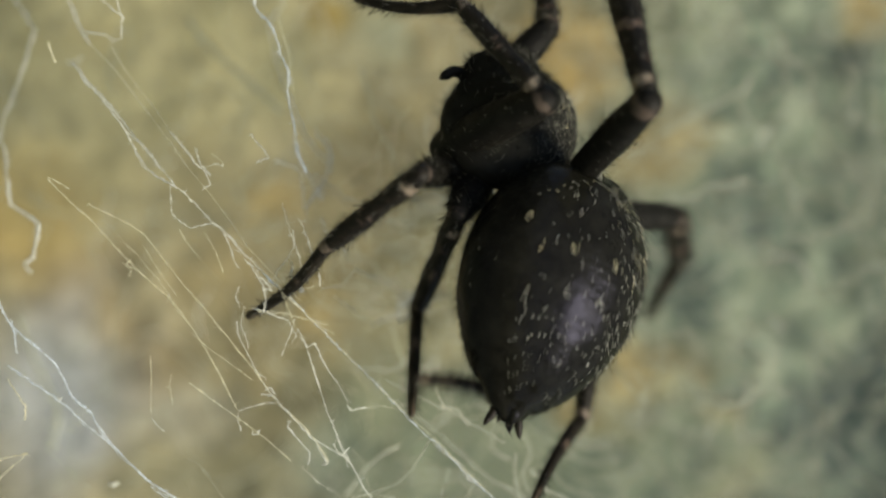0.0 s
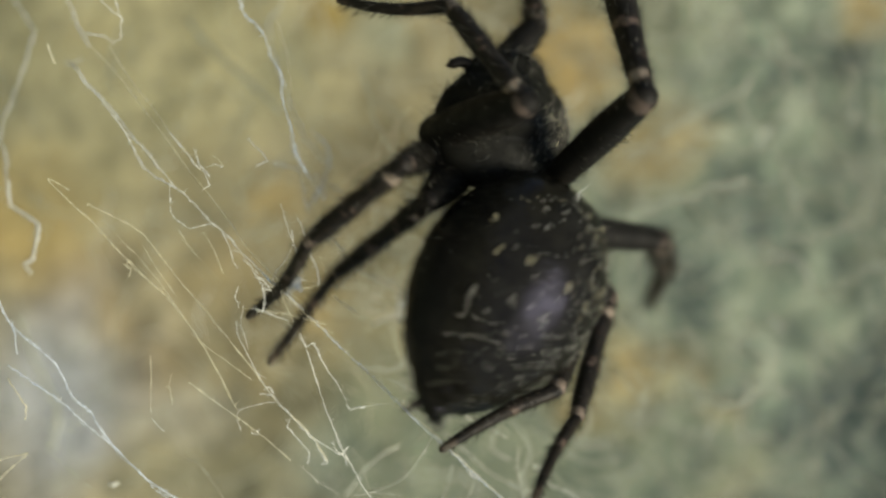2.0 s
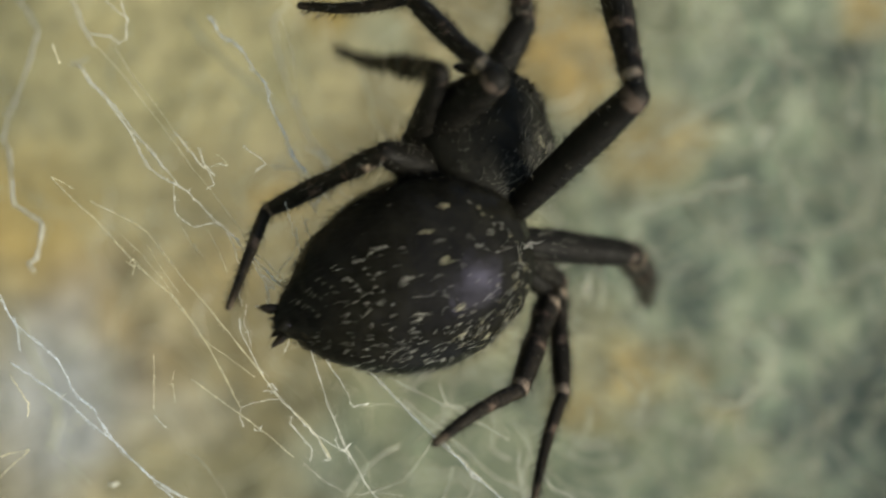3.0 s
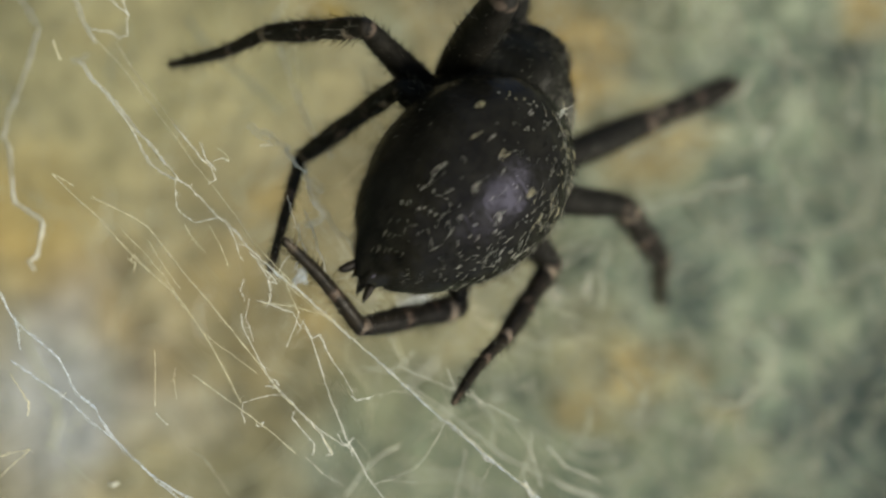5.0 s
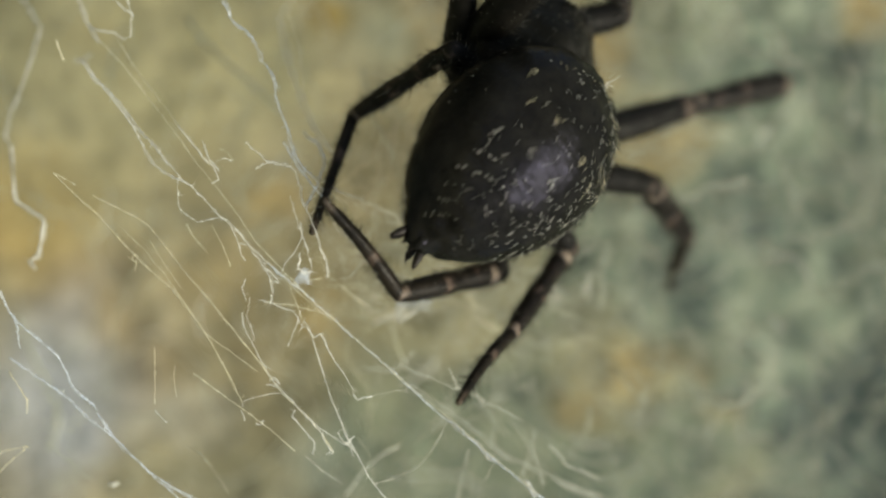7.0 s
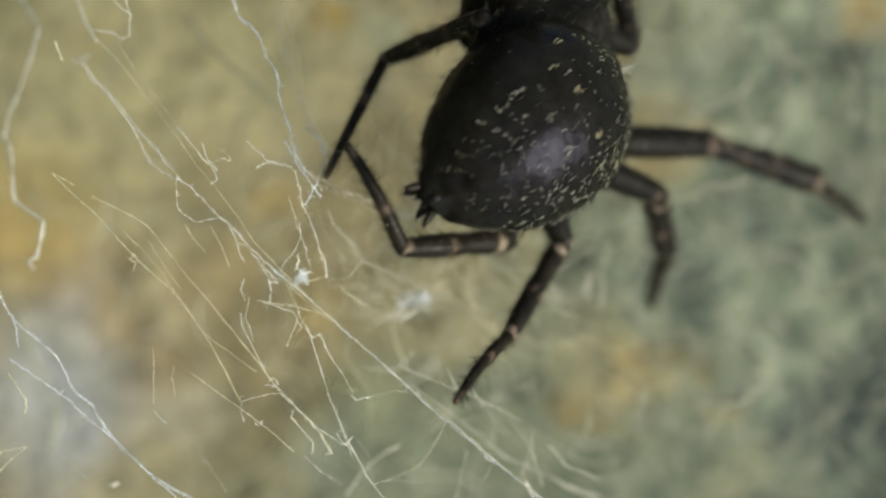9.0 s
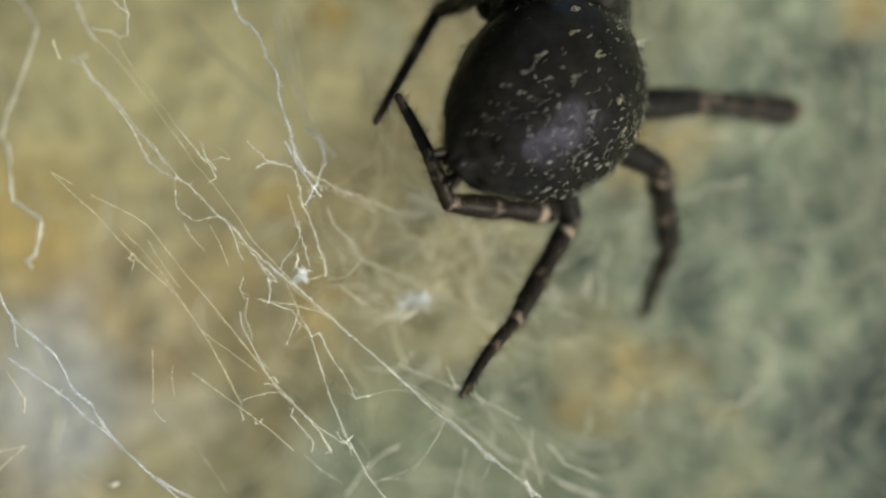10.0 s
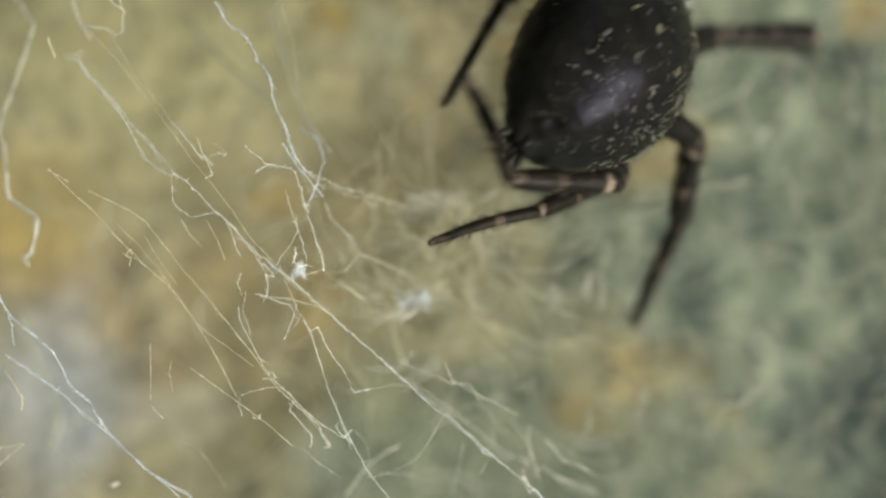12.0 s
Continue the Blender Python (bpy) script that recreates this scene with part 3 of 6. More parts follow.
    ([(-2.56, -5.18), (-1.68, -4.98), (-0.84, -5.12)], 0.007, 0.6, 1.4, SILK_DIM, 0.02, 0.1),
]
swaying = []
for i, (points, r, near, far, mat, wild, fuzz) in enumerate(THREADS):
    ob = part("strand", strand(points, r * (1.2 if r < 0.02 else 0.9), near, far, i + 1, wild * 0.6, max(fuzz, 0.12 if near < 1.5 else 0.0)).mesh("strand", [mat]), web)
    middle = [sum(q) / len(points) for q in zip(*points)]
    bowed = points[0] == (-6.28, -0.48) or points[0] == (-6.28, -0.42) or (middle[0] > -2.2 and middle[1] < -4.5)
    swaying.append((ob, *middle, bowed))


# strands that the spider drags to and fro while it climbs
DRAGGED = [
    ([(-6.88, 3.82), (-6.58, 3.42), (-6.18, 3.08), (-6.64, 2.84)], 0.020, 0.2, 0.3, SILK, 0.04, 0.4),
    ([(-4.78, 2.72), (-4.52, 2.42), (-4.24, 2.02)], 0.018, 1.0, 1.4, SILK, 0.04, 0.2),
    ([(-4.78, 2.72), (-3.68, 2.12), (-2.68, 1.72), (-1.68, 1.32), (-0.72, 1.2)], 0.024, 1.4, 7.0, SILK_DIM, 0.08, 0.3),
    ([(-4.96, 1.58), (-4.68, 1.92), (-4.48, 2.26), (-4.16, 3.02), (-4.24, 3.72), (-4.88, 4.32)], 0.036, 1.0, 3.6, SILK_COOL, 0.06, 0.2),
    ([(-5.58, 3.82), (-5.32, 3.22), (-4.98, 2.72), (-4.64, 2.26), (-4.32, 1.86)], 0.028, 1.0, 1.4, SILK_COOL, 0.04, 0.3),
    ([(-4.78, 2.02), (-4.44, 2.22), (-3.98, 2.12), (-2.88, 1.58), (-1.88, 1.12), (-0.88, 1.14)], 0.016, 3.0, 5.5, SILK_DIM, 0.06, 0.2),
    ([(-6.24, 3.1), (-5.68, 3.02), (-5.38, 2.92), (-5.14, 2.58), (-5.08, 2.02), (-4.96, 1.58), (-4.84, 1.32)], 0.026, 0.3, 0.7, SILK, 0.06, 0.35),
    ([(-7.54, 8.98), (-7.18, 8.12), (-6.68, 7.82), (-6.44, 7.32), (-6.18, 6.72), (-5.88, 6.22), (-5.82, 5.62), (-5.62, 4.72), (-5.38, 3.92), (-5.18, 3.32), (-4.78, 2.72)], 0.032, 1.4, 1.0, SILK_COOL, 0.05, 0.5),
]
swung = [part("strand", strand(points, r, near, far, 90 + i, wild * 1.3, fuzz).mesh("strand", [mat]), web)
         for i, (points, r, near, far, mat, wild, fuzz) in enumerate(DRAGGED)]
SWUNG_FOOT = spot(-4.78, 2.72, 1.0)


OLD_STRANDS = [
    # points, depth, radius
    ([(6.62, 1.38), (7.52, 1.58), (8.62, 1.82), (9.52, 2.22), (10.82, 2.46)], 11.0, 0.10),
    ([(9.62, -5.18), (10.02, -5.48), (10.52, -5.42), (11.32, -4.82)], 11.0, 0.10),
    ([(5.52, -0.58), (5.64, -1.38), (5.48, -2.18)], 10.0, 0.11),
    ([(5.92, 0.22), (5.56, -0.58), (4.72, -1.58), (3.52, -2.28)], 11.0, 0.07),
    ([(7.72, 4.02), (8.92, 4.72), (10.32, 5.42), (10.92, 6.22)], 13.0, 0.09),
    ([(10.92, 6.22), (10.52, 5.02), (11.22, 4.02)], 13.0, 0.07),
    ([(-2.88, 6.42), (-2.48, 4.82), (-1.68, 3.02), (-1.08, 2.02)], 9.0, 0.05),
    ([(-9.08, 8.22), (-8.48, 7.42), (-7.28, 6.22), (-5.68, 4.82)], 12.0, 0.08),
    ([(-15.08, -2.38), (-14.48, -3.98), (-13.68, -5.58), (-13.88, -7.18)], 13.0, 0.12),
    ([(-2.44, -2.66), (-1.98, -2.38), (-1.56, -2.3), (-1.24, -2.08)], 7.0, 0.09),
    ([(-1.24, -2.08), (-0.78, -1.98), (-0.24, -1.74), (0.32, -1.62)], 8.0, 0.12),
    ([(-1.6, -2.62), (-1.18, -2.38), (-0.84, -2.14)], 5.0, 0.10),
    ([(-11.78, -8.34), (-11.62, -8.42), (-11.4, -8.34)], 4.0, 0.10),
    ([(2.92, -6.18), (3.92, -6.98), (5.12, -7.58), (6.32, -7.48)], 10.0, 0.06),
    ([(6.32, -3.98), (7.12, -4.98), (6.72, -6.38)], 11.0, 0.05),
    ([(-0.9, -6.8), (0.1, -6.0), (0.4, -5.0), (0.9, -4.4)], 7.5, 0.03),
    ([(0.1, -6.0), (1.0, -6.1), (1.6, -5.7), (2.3, -6.6)], 8.0, 0.035),
    ([(1.2, -5.4), (1.9, -6.3), (1.7, -7.1), (2.4, -7.5)], 7.0, 0.028),
    ([(1.6, -5.7), (2.1, -5.0), (2.9, -4.9)], 8.5, 0.035),
    ([(2.4, -6.0), (3.0, -7.0), (2.8, -8.0), (3.3, -8.8)], 6.5, 0.03),
    ([(2.8, -8.0), (3.6, -7.7), (4.3, -8.4), (5.3, -8.8)], 7.5, 0.035),
    ([(4.2, -7.4), (5.0, -6.6), (5.2, -5.6)], 9.0, 0.06),
    ([(6.2, -4.2), (6.6, -4.9), (7.3, -5.4)], 9.0, 0.06),
    ([(-2.9, -4.2), (-1.8, -4.3), (-1.0, -3.6)], 7.0, 0.04),
    ([(-3.4, -8.8), (-2.6, -7.6), (-1.6, -6.9)], 6.0, 0.04),
    ([(9.2, -5.1), (9.9, -5.6), (10.7, -5.3), (11.2, -4.6)], 9.5, 0.055),
]


def haze():
    """Old silk hung between the web and the stone: curled, forked, out of the plane in focus."""
    rnd = random.Random(21)
    s = Shape()
    for k in range(620):
        deep = rnd.uniform(14.5, 19.6)
        x, z = rnd.choice((rnd.uniform(-23, 23), rnd.uniform(0, 23), rnd.uniform(0, 23), rnd.uniform(-8, 20))), rnd.uniform(-14, 14)
        n, ang = rnd.randint(4, 9), rnd.uniform(0, 2 * math.pi)
        if 11.5 < x < 23 and -9 < z < -2.5 and rnd.random() < 0.65:
            continue
        pts = [spot(x, z, deep)]
        for _ in range(n):
            ang += rnd.gauss(0, 0.5)
            step = rnd.uniform(0.5, 1.3)
            x, z, deep = x + step * math.cos(ang), z + step * math.sin(ang), min(19.9, max(14.0, deep + rnd.gauss(0, 0.5)))
            pts.append(spot(x, z, deep))
        path = smooth_path(pts, 0.4)
        r = rnd.uniform(0.012, 0.045)
        s.tube(path, [r] * len(path), 4)
    ob = new("cobweb", s.mesh("cobweb", [SILK_HAZE]))
    ob.matrix_world = TURN
    return tagged(ob, "old dusty cobweb matted over the stone", "cobweb", kind="stuff")


def old_strands():
    """Thick old strands that hang out of focus before the stone."""
    root = tagged(new("old_web"), "torn old grey silk strands hanging before the stone", "spider web")
    root.matrix_world = TURN
    for pts, deep, r in OLD_STRANDS:
        s = Shape()
        path = [p + 0.15 * Vector((noise.noise(p * 1.1), 0, noise.noise(p * 1.1 + Vector((9, 0, 0))))) for p in smooth_path([spot(x, z, deep) for x, z in pts], 0.3)]
        s.tube(path, [r * (0.7 + 0.6 * abs(noise.noise(p * 1.5))) for p in path], 6)
        part("strand", s.mesh("strand", [SILK_HAZE if deep > 7.2 else SILK_DIM]), root)


def nest():
    """A loose golden tangle just behind the web: forked, straight-run strands out of one knot."""
    rnd = random.Random(22)
    root = tagged(new("silk_tangle"), "loose golden silk tangle behind the web", "silk tangle")
    root.matrix_world = TURN
    for k in range(112):
        x, z, deep = max(-4.4, min(5.0, rnd.gauss(0.2, 2.3))), max(-4.6, min(2.2, rnd.gauss(-0.9, 1.6))), rnd.uniform(6.5, 11.0)
        ang = rnd.choice((rnd.gauss(-0.6, 0.3), rnd.gauss(0.75, 0.4), rnd.gauss(2.3, 0.5), rnd.uniform(0, 6.28)))
        pts = [spot(x, z, deep)]
        for _ in range(rnd.randint(2, 5)):
            ang += rnd.choice((-0.6, -0.15, 0.1, 0.15, 0.6))
            step = rnd.uniform(0.4, 1.3)
            x, z, deep = x + step * math.cos(ang), z + step * math.sin(ang), max(5.0, deep + rnd.gauss(0, 0.4))
            pts.append(spot(x, z, deep))
        path = straight_path(pts, 0.2)
        r = rnd.choice((0.007, 0.009, 0.012, 0.016, 0.024))
        s = Shape()
        s.tube(path, [r * (0.6 + 1.0 * abs(noise.noise(p * 1.7 + Vector((k, 0, 0))))) for p in path], 5)
        part("strand", s.mesh("strand", [SILK_WARM if rnd.random() < 0.6 else SILK_DIM]), root)
    # matted scraps caught in the tangle
    for x, z, deep, long, lean, count, mat in ((-0.9, -1.75, 6.5, 0.62, 0.42, 26, SILK_COOL), (-0.05, -1.35, 7.5, 0.55, 0.2, 14, SILK_WARM), (-0.9, 1.85, 6.5, 0.8, -0.12, 16, SILK_DIM), (0.3, 1.7, 7.5, 0.6, -0.6, 12, SILK_DIM),
                                                   (1.2, 0.2, 8.5, 0.9, -0.7, 12, SILK_DIM), (3.9, -1.6, 9.0, 0.6, 0.9, 14, SILK_DIM), (5.1, -1.2, 9.0, 0.5, 1.5, 12, SILK_DIM)):
        s = Shape()
        for k in range(count):
            ang = lean + rnd.gauss(0, 0.45)
            q = Vector((x + rnd.gauss(0, long * 0.42) * math.cos(lean), 0, z + rnd.gauss(0, long * 0.42) * math.sin(lean) + rnd.gauss(0, 0.09)))
            d = Vector((math.cos(ang), 0, math.sin(ang))) * long * rnd.uniform(0.25, 0.6)
            path = smooth_path([spot(q.x - d.x, q.z - d.z, deep), spot(q.x, q.z + rnd.gauss(0, 0.06), deep + rnd.gauss(0, 0.1)), spot(q.x + d.x, q.z + d.z, deep)], 0.12)
            s.tube(path, [0.022] * len(path), 4)
        part("scrap", s.mesh("scrap", [mat]), root, "matted pale silk scrap")


def torn_net():
    """Old torn silk that lies over the lichen: curled threads in rings and forks."""
    rnd = random.Random(27)
    root = tagged(new("torn_web"), "pale torn net of old silk over the lichen", "spider web")
    root.matrix_world = TURN
    for k in range(150):
        x = rnd.choice((rnd.uniform(-3, 17), rnd.uniform(4, 17), rnd.uniform(6, 17), rnd.uniform(-16, 2)))
        z, deep = rnd.uniform(-9.5, 9.5), rnd.uniform(13, 17)
        if 12.5 < x and -8 < z < -3 and rnd.random() < 0.7:
            continue
        ang, turn = rnd.uniform(0, 2 * math.pi), rnd.choice((-1, 1)) * rnd.uniform(0.0, 0.3)
        pts = [spot(x, z, deep)]
        for _ in range(rnd.randint(2, 5)):
            ang += turn + rnd.gauss(0, 0.35)
            x, z = x + 0.5 * math.cos(ang), z + 0.5 * math.sin(ang)
            pts.append(spot(x, z, deep))
        path = smooth_path(pts, 0.25)
        r = rnd.uniform(0.03, 0.07)
        s = Shape()
        s.tube(path, [r * (0.4 + 0.6 * math.sin(math.pi * (i + 0.5) / len(path))) for i in range(len(path))], 5)
        part("strand", s.mesh("strand", [SILK_DIM if rnd.random() < 0.3 else SILK_HAZE]), root)


haze()
old_strands()
torn_net()
nest()


# ---- the spider ----
def abdomen_point(u, a):
    """u from tail (0) to front (1), a round the body from the right side over the back; mm."""
    r = 3.52 * (u ** 0.695) * ((1 - u) ** 0.548) / 0.4255
    return Vector((r * math.cos(a), (u - 0.5) * 9.04 - 0.45 * (1 - u), r * 0.72 * math.sin(a) - 0.17 * (1 - u) ** 2.2))


def make_abdomen(root):
    rnd = random.Random(11)
    s = Shape()
    us = [0.004 + 0.992 * (0.5 - 0.5 * math.cos(math.pi * i / 56)) for i in range(57)]
    n = 64
    for u in us:
        for k in range(n):
            a = 2 * math.pi * k / n
            p = abdomen_point(u, a)
            # shallow dimples on the back and cross-folds towards the tail
            dent = 0.05 * noise.noise(p * 0.9) + 0.025 * noise.noise(p * 2.3)
            fold = 0.012 * math.sin(u * 110) * max(0.0, 1 - u / 0.45) * max(0.0, math.sin(a))
            s.v.append(p * (1 + (dent + fold) / max(0.8, math.hypot(p.x, p.z))) * MM)
    for i in range(len(us) - 1):
        for k in range(n):
            s.f.append((i * n + k, i * n + (k + 1) % n, (i + 1) * n + (k + 1) % n, (i + 1) * n + k))
            s.s.append(0)
    s.f += [tuple(reversed(range(n))), tuple(range((len(us) - 1) * n, len(us) * n))]
    s.s += [0, 0]
    ab = part("abdomen", s.mesh("abdomen", [BLACK]), root, "black egg-shaped abdomen with a violet sheen")
    hairs = Shape()

    def lay(u, a, length, r, slot, lift, spread=0.25, shift=(0.0, 0.0)):
        u = min(0.985, max(0.02, u))
        p = abdomen_point(u, a)
        q = abdomen_point(max(0.01, u - 0.02), a)
        e = abdomen_point(u, a + 0.02)
        out = (e - p).cross(q - p).normalized()
        if out.dot(Vector((p.x, 0, p.z))) < 0:
            out = -out
        back, side = (q - p).normalized(), (e - p).normalized()
        p = p + back * shift[0] + side * shift[1]
        d = (back + Vector((rnd.gauss(0, spread), rnd.gauss(0, spread), rnd.gauss(0, spread)))).normalized()
        hairs.hair(p - out * 0.02, p + (d + out * lift).normalized() * length, r, slot, out * 0.04)

    def tuft(u, a, count, length, r, slot, lift=0.12, wide=0.05):
        for _ in range(count):
            lay(u, a, length * rnd.uniform(0.6, 1.2), r * rnd.uniform(0.7, 1.2), slot, lift * rnd.uniform(0.4, 1.6), 0.2, (rnd.gauss(0, wide), rnd.gauss(0, wide)))

    for _ in range(2600):
        lay(rnd.uniform(0.03, 0.98), rnd.uniform(0, 2 * math.pi), rnd.uniform(0.22, 0.5), 0.008, 0, rnd.uniform(0.1, 0.55))
    # long stiff bristles that stand out along the edge
    for _ in range(260):
        lay(rnd.uniform(0.3, 0.97), rnd.choice((rnd.uniform(-0.6, 0.7), rnd.uniform(2.5, 3.8))), rnd.uniform(0.35, 0.7), 0.007, 0, rnd.uniform(0.5, 1.2))
    # pale flecks in loose rows: many on the right flank, few over the back and the left
    # hair glints drawn as pale bristles, densest on the side towards the sun
    for _ in range(165):
        tuft(rnd.triangular(0.10, 0.94, 0.55), rnd.uniform(-0.35, 1.15), rnd.choice((1, 1, 2)), rnd.uniform(0.22, 0.52), 0.0068, 1, 0.08, 0.015)
    for _ in range(80):
        tuft(rnd.uniform(0.2, 0.9), rnd.uniform(1.0, 2.2), rnd.choice((1, 1, 2)), rnd.uniform(0.22, 0.50), 0.0062, 1, 0.08, 0.015)
    # sparser and mostly grey here: the left flank's shade put into the bristles
    for row in range(7):
        a = 1.95 + 0.17 * row
        for k in range(11):
            if rnd.random() < 0.22:
                tuft(0.26 + 0.055 * k + rnd.gauss(0, 0.012), a + rnd.gauss(0, 0.03), 1, rnd.uniform(0.14, 0.30), 0.0068, 3 if rnd.random() < 0.75 else 1, 0.08, 0.02)
    # paired golden patches along the back, paler behind: each a few slim streaks side by side
    for u, da, count, wide, slot in ((0.635, 0.263, 9, 0.30, 2), (0.476, 0.205, 9, 0.34, 1), (0.60, 0.60, 5, 0.20, 2), (0.70, 0.85, 6, 0.22, 2), (0.77, 0.30, 3, 0.16, 1), (0.84, 0.42, 3, 0.16, 1), (0.88, 0.14, 2, 0.10, 1), (0.42, 0.62, 4, 0.18, 1)):
        for side in (-1, 1):
            for k in range(count):
                across = wide * ((k + rnd.random()) / count - 0.5)
                lay(u, math.pi / 2 + side * da, rnd.uniform(0.22, 0.5), rnd.uniform(0.005, 0.009), slot, 0.1, 0.14, (rnd.gauss(-0.15, 0.10), across))
    # fine golden streaks over the right shoulder
    for _ in range(110):
        lay(rnd.uniform(0.62, 0.95), rnd.uniform(0.25, 1.35), rnd.uniform(0.25, 0.55), 0.0052, rnd.choice((1, 2, 2, 3)), 0.08, 0.12)
    # two curved rows round the front of the back
    for k in range(26):
        w = (k % 13) / 12
        tuft(0.80 + 0.13 * math.sin(math.pi * w), 0.75 + 1.6 * w + rnd.gauss(0, 0.04) + (0.12 if k > 12 else 0), 2, 0.30, 0.0075, 1 if rnd.random() < 0.6 else 2, 0.1, 0.04)
    # faint chevrons towards the tail
    for i, u in enumerate((0.40, 0.33, 0.265, 0.205, 0.15)):
        for side in (-1, 1):
            for k in range(7):
                w = (k + rnd.random()) / 7
                lay(u - 0.075 * w + rnd.gauss(0, 0.004), math.pi / 2 - side * (0.10 + 0.62 * w), rnd.uniform(0.16, 0.30), 0.010, 3 if i > 1 else 1, 0.06, 0.12)
    part("bristles", hairs.mesh("bristles", [DARK_HAIR, PALE_HAIR, GOLD_HAIR, GREY_HAIR]), ab, "dark and pale golden bristles")
    knob = Shape()
    knob.tube([(0, -4.55, 0.18), (0, -4.8, 0.22), (0, -5.05, 0.2), (0, -5.22, 0.14)], [0.24, 0.24, 0.17, 0.05], 12)
    for _ in range(24):
        q = Vector((rnd.gauss(0, 0.16), -5.1, 0.2 + rnd.gauss(0, 0.1)))
        knob.hair(q, q + Vector((rnd.gauss(0, .12), -0.28, rnd.gauss(0, .1))), 0.009, 1)
    part("tail_knob", knob.mesh("tail_knob", [BLACK, DARK_HAIR]), ab)
    for x, z, ln, fan in ((-0.40, -0.16, 0.95, 0.42), (0.40, -0.16, 0.95, 0.42), (-0.28, -0.5, 0.8, 0.3), (0.28, -0.5, 0.8, 0.3), (-0.13, -0.28, 0.55, 0.1), (0.13, -0.28, 0.55, 0.1)):
        sp = Shape()
        p = Vector((x, -4.6, -0.1 + z))
        d = Vector((math.copysign(fan, x), -1, 0.1 * z)).normalized()
        sp.tube([p + d * ln * k / 7 for k in range(8)], [0.19, 0.20, 0.18, 0.155, 0.16, 0.13, 0.10, 0.03], 10)
        for _ in range(26):
            q = p + d * ln * rnd.uniform(0.4, 1)
            sp.hair(q, q + d * 0.2 + Vector((rnd.gauss(0, .1), 0, rnd.gauss(0, .1))), 0.010, 1 if rnd.random() < 0.6 else 2)
        part("spinneret", sp.mesh("spinneret", [TIP, DARK_HAIR, GREY_HAIR]), ab, "short brown spinneret with a pale tip")
    scrap = Shape()
    base = abdomen_point(0.97, 1.6)
    for p, d in (((0, 0, 0.08), (0.02, 0.75, 0.5)), ((0.1, -0.05, 0.1), (-0.5, -0.42, 0.4)), ((0.12, 0.0, 0.1), (-0.2, -0.6, 0.3)), ((0, 0, 0.1), (0.35, 0.1, 0.25)), ((0.05, 0.05, 0.1), (-0.35, 0.1, 0.3)), ((0, 0, 0.1), (0.15, -0.45, 0.2))):
        p = base + Vector(p)
        scrap.hair(p, p + Vector(d) * 0.72, 0.013, 0, Vector((0.05, 0.02, 0.06)))
    part("silk_tuft", scrap.mesh("silk_tuft", [SILK]), ab, "scrap of white silk stuck to the back")
    return ab


